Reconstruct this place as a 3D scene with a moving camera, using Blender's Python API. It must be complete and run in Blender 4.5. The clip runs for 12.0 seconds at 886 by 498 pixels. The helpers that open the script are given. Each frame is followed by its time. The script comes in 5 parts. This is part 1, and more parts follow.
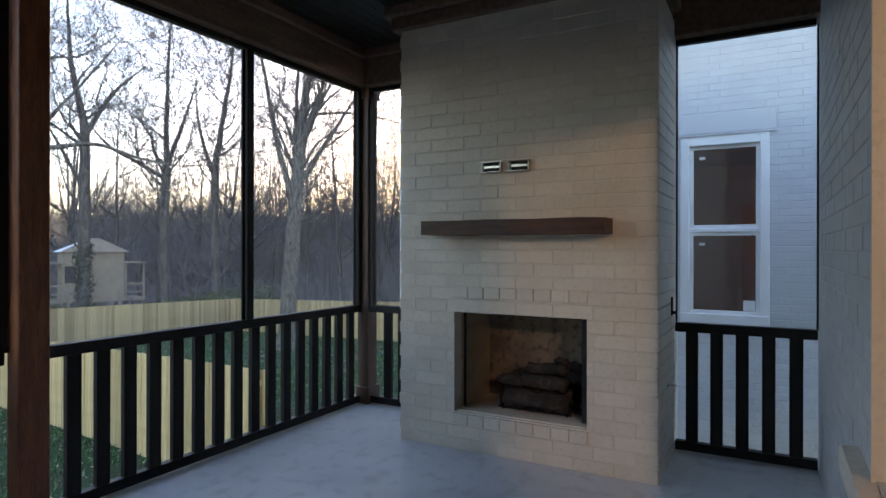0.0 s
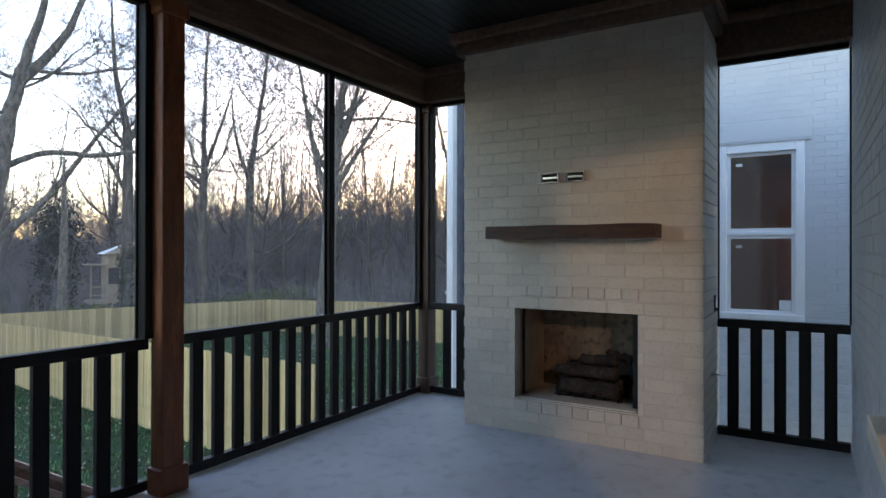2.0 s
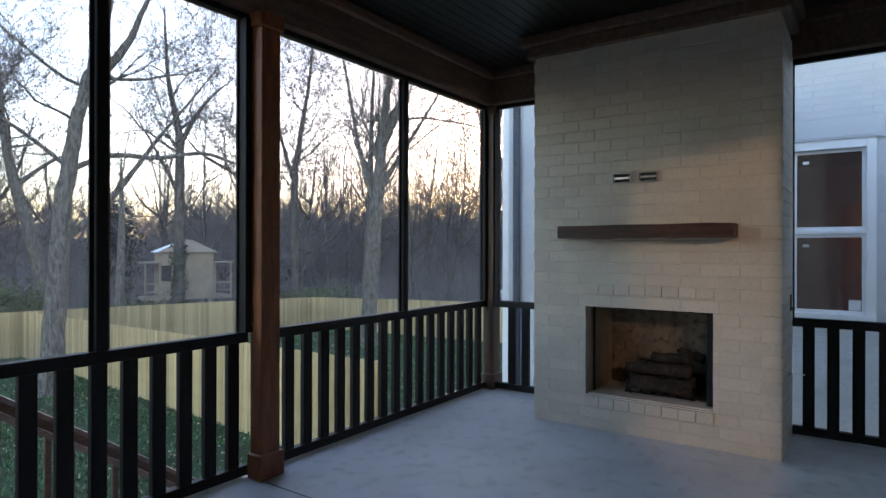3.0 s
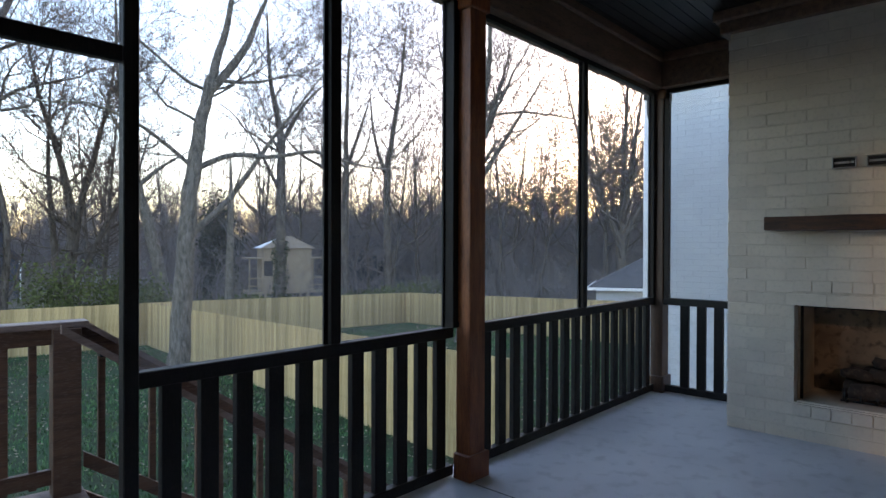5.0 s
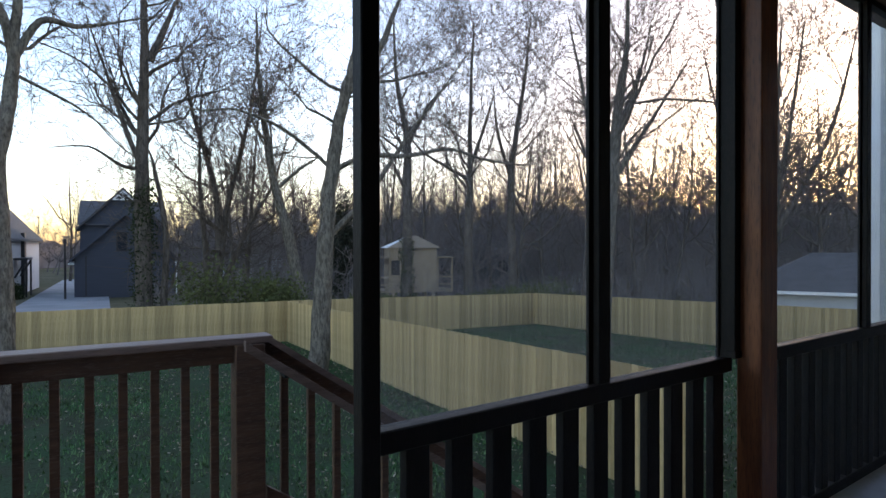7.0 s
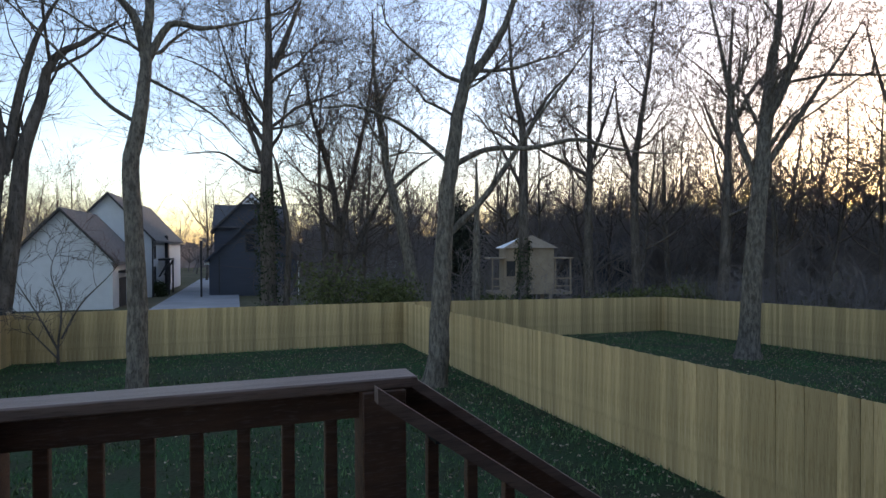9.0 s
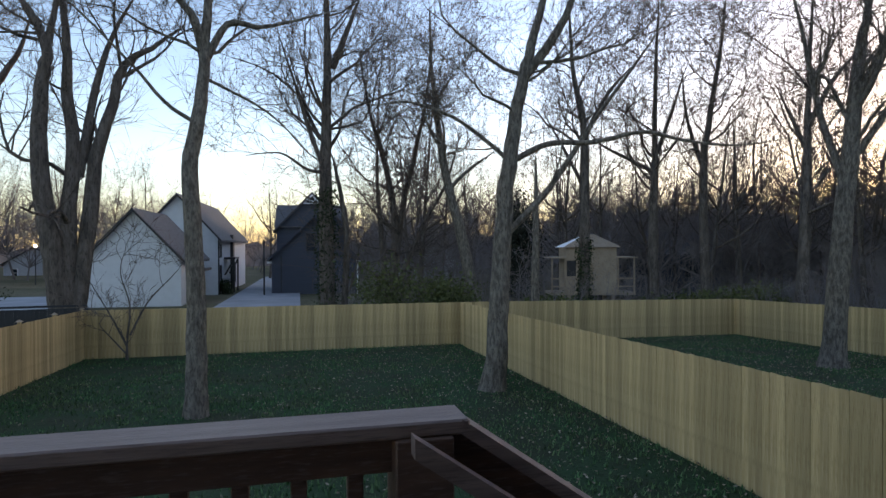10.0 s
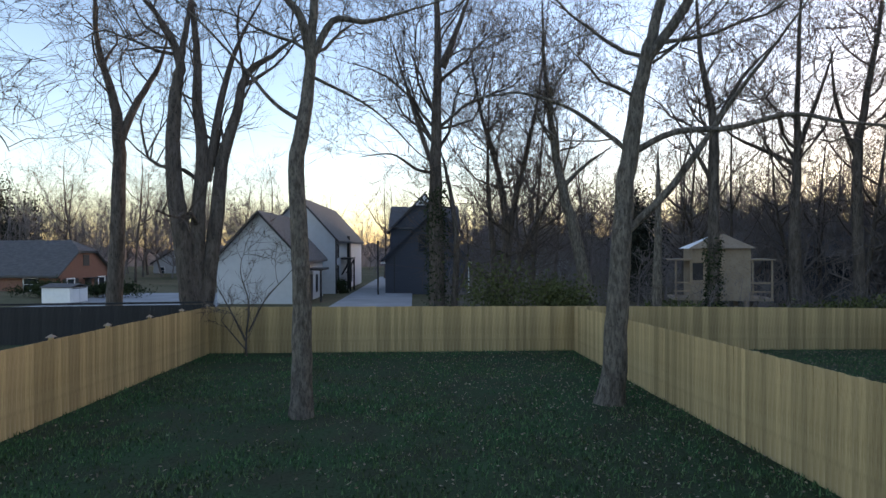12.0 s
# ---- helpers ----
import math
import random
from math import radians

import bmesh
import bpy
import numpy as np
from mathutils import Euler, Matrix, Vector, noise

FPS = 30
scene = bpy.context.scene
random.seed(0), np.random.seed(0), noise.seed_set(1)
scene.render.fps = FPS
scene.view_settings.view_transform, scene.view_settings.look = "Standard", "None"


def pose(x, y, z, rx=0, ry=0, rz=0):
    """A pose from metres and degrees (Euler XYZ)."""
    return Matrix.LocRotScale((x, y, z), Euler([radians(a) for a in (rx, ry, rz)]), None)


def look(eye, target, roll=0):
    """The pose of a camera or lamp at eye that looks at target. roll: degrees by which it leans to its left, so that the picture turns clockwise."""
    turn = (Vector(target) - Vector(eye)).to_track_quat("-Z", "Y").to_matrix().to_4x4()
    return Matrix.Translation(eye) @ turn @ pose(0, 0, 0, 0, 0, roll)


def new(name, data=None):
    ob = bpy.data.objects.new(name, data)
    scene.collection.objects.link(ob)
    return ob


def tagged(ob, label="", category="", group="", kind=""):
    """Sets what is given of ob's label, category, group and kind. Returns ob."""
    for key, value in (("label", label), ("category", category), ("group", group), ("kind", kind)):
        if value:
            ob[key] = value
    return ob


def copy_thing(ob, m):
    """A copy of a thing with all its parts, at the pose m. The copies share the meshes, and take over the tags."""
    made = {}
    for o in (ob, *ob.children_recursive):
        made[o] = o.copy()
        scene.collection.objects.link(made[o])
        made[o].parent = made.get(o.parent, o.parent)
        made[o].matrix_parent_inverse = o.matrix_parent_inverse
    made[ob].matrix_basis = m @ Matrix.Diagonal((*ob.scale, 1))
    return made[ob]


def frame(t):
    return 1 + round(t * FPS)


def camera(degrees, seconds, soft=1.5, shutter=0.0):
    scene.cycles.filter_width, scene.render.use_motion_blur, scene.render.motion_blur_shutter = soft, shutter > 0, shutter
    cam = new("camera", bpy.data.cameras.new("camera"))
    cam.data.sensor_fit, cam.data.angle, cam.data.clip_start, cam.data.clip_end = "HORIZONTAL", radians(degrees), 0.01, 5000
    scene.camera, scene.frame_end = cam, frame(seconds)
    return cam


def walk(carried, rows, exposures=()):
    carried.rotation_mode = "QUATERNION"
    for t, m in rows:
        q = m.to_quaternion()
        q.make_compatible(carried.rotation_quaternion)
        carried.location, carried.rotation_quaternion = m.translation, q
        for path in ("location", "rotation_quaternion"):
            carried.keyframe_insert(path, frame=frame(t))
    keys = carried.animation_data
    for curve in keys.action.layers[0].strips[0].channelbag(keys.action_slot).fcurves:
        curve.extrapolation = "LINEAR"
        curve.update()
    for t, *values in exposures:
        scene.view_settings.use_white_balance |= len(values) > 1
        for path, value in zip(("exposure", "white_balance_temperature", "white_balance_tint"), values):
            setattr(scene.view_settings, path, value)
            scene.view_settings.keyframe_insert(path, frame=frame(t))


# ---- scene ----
cam = camera(73.0, 12.0)
PATH = [
    (0, (-0.185, -0.024, 1.367), (1.567, 0.94, 1.367), 0.1),
    (0.5, (-0.3, -0.061, 1.371), (1.448, 0.911, 1.373), 0.1),
    (1, (-0.451, -0.046, 1.377), (1.298, 0.926, 1.38), 0.2),
    (1.5, (-0.594, -0.045, 1.369), (1.137, 0.957, 1.376), 0.2),
    (2, (-0.733, -0.013, 1.369), (0.977, 1.025, 1.376), 0.1),
    (2.5, (-0.862, 0.04, 1.374), (0.815, 1.13, 1.379), 0.1),
    (4.5, (-1.281, 0.663, 1.352), (0.243, 1.958, 1.343), 0.2),
    (5, (-1.304, 0.867, 1.343), (0.17, 2.219, 1.333), 0.2),
    (5.5, (-1.306, 1.107, 1.352), (0.106, 2.524, 1.341), 0.1),
    (6, (-1.282, 1.337, 1.348), (0.061, 2.819, 1.336), 0.0),
    (6.5, (-1.26, 1.575, 1.361), (0.01, 3.12, 1.347), 0.0),
    (7, (-1.218, 1.842, 1.355), (-0.032, 3.452, 1.341), -0.1),
    (7.5, (-1.184, 2.091, 1.363), (-0.086, 3.763, 1.351), -0.1),
    (9.5, (-0.766, 3.295, 1.311), (0.024, 5.133, 1.3), -0.3),
    (10, (-0.664, 3.494, 1.317), (0.031, 5.37, 1.305), -0.3),
    (10.5, (-0.531, 3.724, 1.317), (0.07, 5.632, 1.307), -0.4),
    (11, (-0.447, 3.93, 1.289), (0.06, 5.865, 1.281), -0.3),
    (11.5, (-0.378, 4.14, 1.273), (0.041, 6.096, 1.266), -0.2),
    (12, (-0.313, 4.323, 1.28), (0.02, 6.295, 1.274), -0.2),
]
EXPOSURES = [(0.0, 3.4, 7250, 26), (4.5, 3.35, 7250, 26), (5.5, 3.1, 7250, 26), (6.5, 2.68, 7250, 26), (7.5, 2.3, 7250, 26), (9.5, 1.93, 7200, 26), (12.0, 1.97, 7200, 26)]
walk(cam, [(t, look(eye, target, roll)) for t, eye, target, roll in PATH], EXPOSURES)

# ---------------------------------------------------------------- light
wor = bpy.data.worlds.new("evening_sky")
scene.world = wor
wor.use_nodes = True
wn = wor.node_tree.nodes
sky = wn.new("ShaderNodeTexSky")
sky.sky_type = "NISHITA"
sky.sun_disc = False
sky.sun_elevation = radians(7.0)
sky.sun_rotation = radians(69.6)
sky.altitude = 200
sky.air_density = 1.0
sky.dust_density = 1.0
sky.ozone_density = 2.1
wn["Background"].inputs["Strength"].default_value = 0.15
wor.node_tree.links.new(sky.outputs["Color"], wn["Background"].inputs["Color"])

sun_data = bpy.data.lights.new("low_sun", "SUN")
sun_data.energy, sun_data.angle, sun_data.color = 0.25, radians(4.0), (1.0, 0.70, 0.40)
sun = new("low_sun", sun_data)
sun.matrix_world = look((0, 0, 0), (-0.930, -0.346, -0.122))

room_lamp_data = bpy.data.lights.new("room_lamp", "POINT")
room_lamp_data.energy, room_lamp_data.color = 19, (1.0, 0.74, 0.47)
room_lamp_data.shadow_soft_size = 0.12
room_lamp = new("room_lamp", room_lamp_data)
room_lamp.matrix_world = pose(-1.74, -2.2, 2.60)

far_lamp_data = bpy.data.lights.new("neighbour_room_lamp", "POINT")
far_lamp_data.energy, far_lamp_data.color, far_lamp_data.shadow_soft_size = 5.0, (1.0, 0.6, 0.28), 0.1
far_lamp = new("neighbour_room_lamp", far_lamp_data)
far_lamp.location = (8.6, -1.25, 2.1)

# ---------------------------------------------------------------- materials


def material(name, color=(0.5, 0.5, 0.5), rough=0.6, metal=0.0, second=None, scale=6.0, detail=6.0, stretch=(1, 1, 1), fine=None,
             bump=0.2, depth=0.004, fine_scale=60.0, vary=0.0, spec=0.5, coords="Object", contrast=(0.35, 0.65)):
    """Two-scale noise colour, grain bump, optional variation from piece to piece."""
    m = bpy.data.materials.new(name)
    m.use_nodes = True
    n, l = m.node_tree.nodes, m.node_tree.links
    b = n["Principled BSDF"]
    b.inputs["Roughness"].default_value, b.inputs["Metallic"].default_value = rough, metal
    b.inputs["Specular IOR Level"].default_value = spec
    tc = n.new("ShaderNodeTexCoord")
    if coords == "World":
        src = n.new("ShaderNodeNewGeometry").outputs["Position"]
    else:
        src = tc.outputs[coords]
    mp = n.new("ShaderNodeMapping")
    mp.inputs["Scale"].default_value = stretch
    l.new(src, mp.inputs["Vector"])
    big = n.new("ShaderNodeTexNoise")
    big.inputs["Scale"].default_value, big.inputs["Detail"].default_value = scale, detail
    l.new(mp.outputs["Vector"], big.inputs["Vector"])
    ramp = n.new("ShaderNodeValToRGB")
    ramp.color_ramp.elements[0].position, ramp.color_ramp.elements[1].position = contrast
    ramp.color_ramp.elements[0].color = (*(second or [c * 0.8 for c in color]), 1)
    ramp.color_ramp.elements[1].color = (*color, 1)
    l.new(big.outputs["Fac"], ramp.inputs["Fac"])
    out = ramp.outputs["Color"]
    small = n.new("ShaderNodeTexNoise")
    small.inputs["Scale"].default_value, small.inputs["Detail"].default_value = fine_scale, 4
    l.new(mp.outputs["Vector"], small.inputs["Vector"])
    if fine:
        mixed = n.new("ShaderNodeMix")
        mixed.data_type = "RGBA"
        mixed.inputs["B"].default_value = (*fine, 1)
        fr = n.new("ShaderNodeMapRange")
        fr.inputs["From Min"].default_value, fr.inputs["From Max"].default_value = 0.52, 0.68
        fr.inputs["To Max"].default_value = 0.7
        l.new(small.outputs["Fac"], fr.inputs["Value"])
        l.new(fr.outputs["Result"], mixed.inputs["Factor"])
        l.new(out, mixed.inputs["A"])
        out = mixed.outputs["Result"]
    if vary:
        info = n.new("ShaderNodeObjectInfo")
        geo = n.new("ShaderNodeNewGeometry")
        add = n.new("ShaderNodeMath")
        add.operation = "ADD"
        l.new(info.outputs["Random"], add.inputs[0])
        l.new(geo.outputs["Random Per Island"], add.inputs[1])
        frac = n.new("ShaderNodeMath")
        frac.operation = "FRACT"
        l.new(add.outputs[0], frac.inputs[0])
        rng = n.new("ShaderNodeMapRange")
        rng.inputs["To Min"].default_value, rng.inputs["To Max"].default_value = 1 - vary, 1 + vary
        l.new(frac.outputs[0], rng.inputs["Value"])
        hsv = n.new("ShaderNodeHueSaturation")
        l.new(rng.outputs["Result"], hsv.inputs["Value"])
        l.new(out, hsv.inputs["Color"])
        out = hsv.outputs["Color"]
    l.new(out, b.inputs["Base Color"])
    if bump:
        bp = n.new("ShaderNodeBump")
        bp.inputs["Strength"].default_value, bp.inputs["Distance"].default_value = bump, depth
        l.new(small.outputs["Fac"], bp.inputs["Height"])
        l.new(bp.outputs["Normal"], b.inputs["Normal"])
    return m


def glowing(name, color, strength):
    m = bpy.data.materials.new(name)
    m.use_nodes = True
    b = m.node_tree.nodes["Principled BSDF"]
    b.inputs["Base Color"].default_value = (*color, 1)
    b.inputs["Emission Color"].default_value = (*color, 1)
    b.inputs["Emission Strength"].default_value = strength
    return m


def glass_pane(name, tint=(0.9, 0.95, 0.95), amount=0.12):
    """Thin window glass: clear with a mirror-like sheen."""
    m = bpy.data.materials.new(name)
    m.use_nodes = True
    n, l = m.node_tree.nodes, m.node_tree.links
    clear = n.new("ShaderNodeBsdfTransparent")
    clear.inputs["Color"].default_value = (*tint, 1)
    gloss = n.new("ShaderNodeBsdfGlossy")
    gloss.inputs["Roughness"].default_value = 0.02
    fres = n.new("ShaderNodeFresnel")
    fres.inputs["IOR"].default_value = 1.5
    mul = n.new("ShaderNodeMath")
    mul.operation = "ADD"
    mul.inputs[1].default_value = amount
    l.new(fres.outputs["Fac"], mul.inputs[0])
    mix = n.new("ShaderNodeMixShader")
    l.new(mul.outputs[0], mix.inputs["Fac"])
    l.new(clear.outputs[0], mix.inputs[1])
    l.new(gloss.outputs[0], mix.inputs[2])
    l.new(mix.outputs[0], n["Material Output"].inputs["Surface"])
    return m


def screen_mesh(name):
    """Fine insect screen: mostly open, a faint grey veil."""
    m = bpy.data.materials.new(name)
    m.use_nodes = True
    n, l = m.node_tree.nodes, m.node_tree.links
    clear = n.new("ShaderNodeBsdfTransparent")
    veil = n.new("ShaderNodeBsdfDiffuse")
    veil.inputs["Color"].default_value = (0.20, 0.20, 0.21, 1)
    through_light = n.new("ShaderNodeBsdfTranslucent")
    through_light.inputs["Color"].default_value = (0.24, 0.24, 0.25, 1)
    both = n.new("ShaderNodeMixShader")
    both.inputs["Fac"].default_value = 0.6
    l.new(veil.outputs[0], both.inputs[1])
    l.new(through_light.outputs[0], both.inputs[2])
    mix = n.new("ShaderNodeMixShader")
    mix.inputs["Fac"].default_value = 0.13
    l.new(clear.outputs[0], mix.inputs[1])
    l.new(both.outputs[0], mix.inputs[2])
    l.new(mix.outputs[0], n["Material Output"].inputs["Surface"])
    return m


cream_brick = material("cream_painted_brick", (0.75, 0.66, 0.545), 0.5, second=(0.68, 0.59, 0.485), scale=3, fine=(0.63, 0.55, 0.455), fine_scale=40, bump=0.35, depth=0.004, vary=0.05, coords="World")
cream_joint = material("cream_painted_mortar", (0.73, 0.64, 0.53), 0.55, second=(0.66, 0.575, 0.475), scale=9, bump=0.4, fine_scale=90, coords="World")
white_brick = material("white_painted_brick", (0.53, 0.54, 0.55), 0.6, second=(0.49, 0.50, 0.51), scale=2.2, fine=(0.44, 0.45, 0.46), fine_scale=30, bump=0.3, vary=0.04, coords="World")
white_joint = material("white_painted_mortar", (0.52, 0.53, 0.54), 0.65, second=(0.47, 0.48, 0.49), scale=7, bump=0.4, coords="World")
white_paint = material("white_trim_paint", (0.80, 0.80, 0.79), 0.4, second=(0.74, 0.74, 0.73), scale=4, bump=0.08)
concrete = material("troweled_concrete", (0.66, 0.66, 0.66), 0.55, second=(0.54, 0.54, 0.55), scale=1.6, fine=(0.46, 0.46, 0.46), fine_scale=9, bump=0.15, depth=0.003, coords="World", contrast=(0.3, 0.7))
post_wood = material("red_brown_stained_cedar", (0.38, 0.120, 0.044), 0.42, second=(0.23, 0.070, 0.027), scale=5, stretch=(6, 6, 0.7), fine=(0.11, 0.035, 0.015), fine_scale=28, bump=0.35)
corner_wood = material("dark_brown_stained_post", (0.12, 0.060, 0.036), 0.5, second=(0.07, 0.034, 0.022), scale=5, stretch=(6, 6, 0.7), fine=(0.045, 0.022, 0.015), fine_scale=28, bump=0.3)
beam_wood = material("brown_stained_beam", (0.24, 0.145, 0.10), 0.5, second=(0.16, 0.093, 0.064), scale=4, stretch=(0.8, 6, 6), fine=(0.03, 0.017, 0.012), fine_scale=25, bump=0.3)
mantel_wood = material("dark_walnut_stained_timber", (0.105, 0.036, 0.014), 0.5, second=(0.048, 0.017, 0.008), scale=5, stretch=(7, 0.8, 7), fine=(0.02, 0.009, 0.006), fine_scale=30, bump=0.45)
rail_paint = material("black_stained_rail", (0.013, 0.0115, 0.011), 0.55, second=(0.008, 0.007, 0.007), scale=7, stretch=(5, 5, 1), fine=(0.024, 0.019, 0.016), fine_scale=45, bump=0.3, spec=0.3)
ceiling_wood = material("near_black_stained_boards", (0.018, 0.014, 0.013), 0.45, second=(0.010, 0.008, 0.008), scale=3, stretch=(1, 8, 1), bump=0.3, coords="World")
deck_wood = material("weathered_brown_deck_stain", (0.155, 0.075, 0.043), 0.55, second=(0.09, 0.042, 0.026), scale=4, stretch=(1, 7, 7), fine=(0.19, 0.12, 0.09), fine_scale=24, bump=0.45)
deck_cap = material("greyed_brown_rail_cap", (0.27, 0.18, 0.145), 0.5, second=(0.18, 0.115, 0.09), scale=3, stretch=(0.7, 9, 9), fine=(0.13, 0.08, 0.06), fine_scale=22, bump=0.4)
deck_floor = material("brown_deck_board", (0.22, 0.14, 0.10), 0.6, second=(0.14, 0.09, 0.065), scale=4, stretch=(0.8, 8, 8), bump=0.4)
pine = material("fresh_treated_pine", (0.50, 0.36, 0.185), 0.7, second=(0.385, 0.265, 0.125), scale=3.0, stretch=(9, 9, 0.55), fine=(0.26, 0.185, 0.085), fine_scale=13, bump=0.35, vary=0.25, spec=0.08)
black_board = material("black_stained_fence", (0.022, 0.021, 0.022), 0.7, second=(0.012, 0.012, 0.013), scale=3, stretch=(8, 8, 0.6), bump=0.3, vary=0.3)
grass_soil = material("lawn_ground", (0.032, 0.064, 0.030), 0.95, second=(0.042, 0.050, 0.029), scale=0.9, fine=(0.016, 0.026, 0.011), fine_scale=14, bump=0.8, depth=0.03, coords="World", contrast=(0.36, 0.62), spec=0.08)
grass_blade = material("grass_blades", (0.060, 0.140, 0.055), 0.8, second=(0.088, 0.125, 0.056), scale=0.9, bump=0, vary=0.5, coords="World", spec=0.08)
dry_leaf = material("fallen_dry_leaves", (0.34, 0.28, 0.21), 0.8, second=(0.18, 0.14, 0.10), scale=3, bump=0, vary=0.4, coords="World", spec=0.08)
bark_grey = material("grey_furrowed_bark", (0.225, 0.195, 0.16), 0.9, second=(0.095, 0.082, 0.067), scale=5.0, stretch=(2.4, 2.4, 0.8), fine=(0.045, 0.038, 0.031), fine_scale=15, bump=1.0, depth=0.06, coords="World", spec=0.08)
bark_dark = material("dark_bark", (0.15, 0.125, 0.105), 0.9, second=(0.075, 0.062, 0.053), scale=3, stretch=(2, 2, 0.5), fine=(0.03, 0.025, 0.022), fine_scale=9, bump=0.9, depth=0.03, coords="World", spec=0.08)
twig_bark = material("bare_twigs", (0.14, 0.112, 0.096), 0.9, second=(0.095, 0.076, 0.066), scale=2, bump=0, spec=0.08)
# distance haze mixed into the colour: paler and greyer than bare_twigs
hazed_twig = material("far_twigs_hazed", (0.23, 0.20, 0.19), 0.95, second=(0.155, 0.134, 0.128), scale=0.4, bump=0, coords="World", spec=0.08)
brush_leaf = material("dull_green_leaves", (0.12, 0.135, 0.050), 0.8, second=(0.075, 0.085, 0.036), scale=1.0, bump=0, vary=0.35, coords="World", spec=0.08)
ivy_leaf = material("ivy_leaves", (0.040, 0.055, 0.022), 0.7, second=(0.025, 0.034, 0.016), scale=2, bump=0, vary=0.3, coords="World", spec=0.08)
ever_leaf = material("dark_evergreen_needles", (0.050, 0.056, 0.040), 0.9, second=(0.034, 0.038, 0.028), scale=1, bump=0, vary=0.3, coords="World", spec=0.08)
shingle = material("grey_asphalt_shingles", (0.10, 0.095, 0.095), 0.9, second=(0.065, 0.062, 0.064), scale=2, stretch=(1, 1, 4), fine=(0.05, 0.05, 0.05), fine_scale=9, bump=0.5, depth=0.02)
slate_siding = material("slate_blue_siding", (0.047, 0.054, 0.074), 0.7, second=(0.040, 0.046, 0.063), scale=1.2, stretch=(0.4, 0.4, 9), bump=0.4, depth=0.02, fine_scale=8)
red_brick_far = material("red_brick_far", (0.24, 0.105, 0.065), 0.85, second=(0.16, 0.07, 0.048), scale=5, stretch=(1, 1, 3), bump=0.3, fine=(0.30, 0.2, 0.15), fine_scale=14)
dark_trim = material("dark_bronze_trim", (0.022, 0.020, 0.022), 0.5, scale=4, bump=0.1)
shed_board = material("raw_osb_sheathing", (0.35, 0.27, 0.195), 0.85, second=(0.28, 0.21, 0.15), scale=1.4, fine=(0.26, 0.175, 0.1), fine_scale=8, bump=0.3)
tin_roof = material("galvanised_tin_roof", (0.78, 0.81, 0.86), 0.4, metal=0.0, second=(0.6, 0.63, 0.68), scale=1.5, bump=0.15)
drive = material("pale_concrete_drive", (0.29, 0.295, 0.30), 0.85, second=(0.22, 0.225, 0.23), scale=0.4, bump=0.3, coords="World")
dry_lawn = material("dormant_lawn", (0.145, 0.120, 0.075), 0.95, second=(0.085, 0.085, 0.045), scale=0.12, fine=(0.06, 0.055, 0.03), fine_scale=2.2, bump=0.5, depth=0.05, coords="World", spec=0.08)
chrome = material("brushed_steel_box", (0.62, 0.60, 0.57), 0.28, metal=1.0, second=(0.5, 0.48, 0.46), scale=30, bump=0.05)
soot = material("charred_log", (0.040, 0.026, 0.019), 0.9, second=(0.012, 0.010, 0.009), scale=9, fine=(0.085, 0.058, 0.042), fine_scale=26, bump=0.8, depth=0.01)
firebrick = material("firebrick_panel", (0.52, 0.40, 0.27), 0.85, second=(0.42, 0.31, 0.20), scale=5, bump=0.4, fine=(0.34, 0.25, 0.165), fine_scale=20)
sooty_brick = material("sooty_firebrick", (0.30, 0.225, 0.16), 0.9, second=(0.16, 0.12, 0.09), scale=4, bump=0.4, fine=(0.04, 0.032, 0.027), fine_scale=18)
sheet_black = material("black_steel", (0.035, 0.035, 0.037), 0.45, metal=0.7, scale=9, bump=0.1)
interior_wall = material("warm_plaster_wall", (0.62, 0.54, 0.42), 0.8, second=(0.56, 0.49, 0.38), scale=2, bump=0.1)
interior_floor = material("oak_floor", (0.25, 0.15, 0.08), 0.45, second=(0.18, 0.10, 0.055), scale=3, stretch=(1, 8, 1), bump=0.15)
interior_door = material("varnished_pine_door", (0.42, 0.22, 0.075), 0.45, second=(0.33, 0.165, 0.055), scale=3, stretch=(8, 8, 0.7), bump=0.2)
stucco_grey = material("pale_stucco", (0.50, 0.50, 0.51), 0.85, second=(0.44, 0.44, 0.45), scale=3, bump=0.3)
sticker = material("white_paper_sticker", (0.75, 0.75, 0.73), 0.7, bump=0)
window_glass = glass_pane("window_glass", (0.55, 0.58, 0.60), 0.06)
dark_pane = material("dark_far_glass", (0.03, 0.035, 0.045), 0.08, bump=0)
screen = screen_mesh("insect_screen")
lamp_glow = glowing("lit_lamp", (1.0, 0.78, 0.45), 14)

# ---------------------------------------------------------------- building helpers


def box_bm(bm, x0, x1, y0, y1, z0, z1, bevel=0.0):
    v = [bm.verts.new((x, y, z)) for x in (x0, x1) for y in (y0, y1) for z in (z0, z1)]
    fs = [bm.faces.new([v[i] for i in f]) for f in ((0, 1, 3, 2), (4, 6, 7, 5), (0, 4, 5, 1), (2, 3, 7, 6), (0, 2, 6, 4), (1, 5, 7, 3))]
    if bevel:
        es = list({e for f in fs for e in f.edges})
        bmesh.ops.bevel(bm, geom=es, offset=bevel, segments=1, affect="EDGES", profile=0.5)
    return v


def boxes(*specs, bevel=0.0):
    bm = bmesh.new()
    for s in specs:
        box_bm(bm, *s, bevel=bevel)
    return bm


def finish(name, bm, mat, smooth=False):
    me = bpy.data.meshes.new(name)
    bm.to_mesh(me)
    bm.free()
    me.materials.append(mat)
    if smooth:
        me.shade_smooth()
    return me


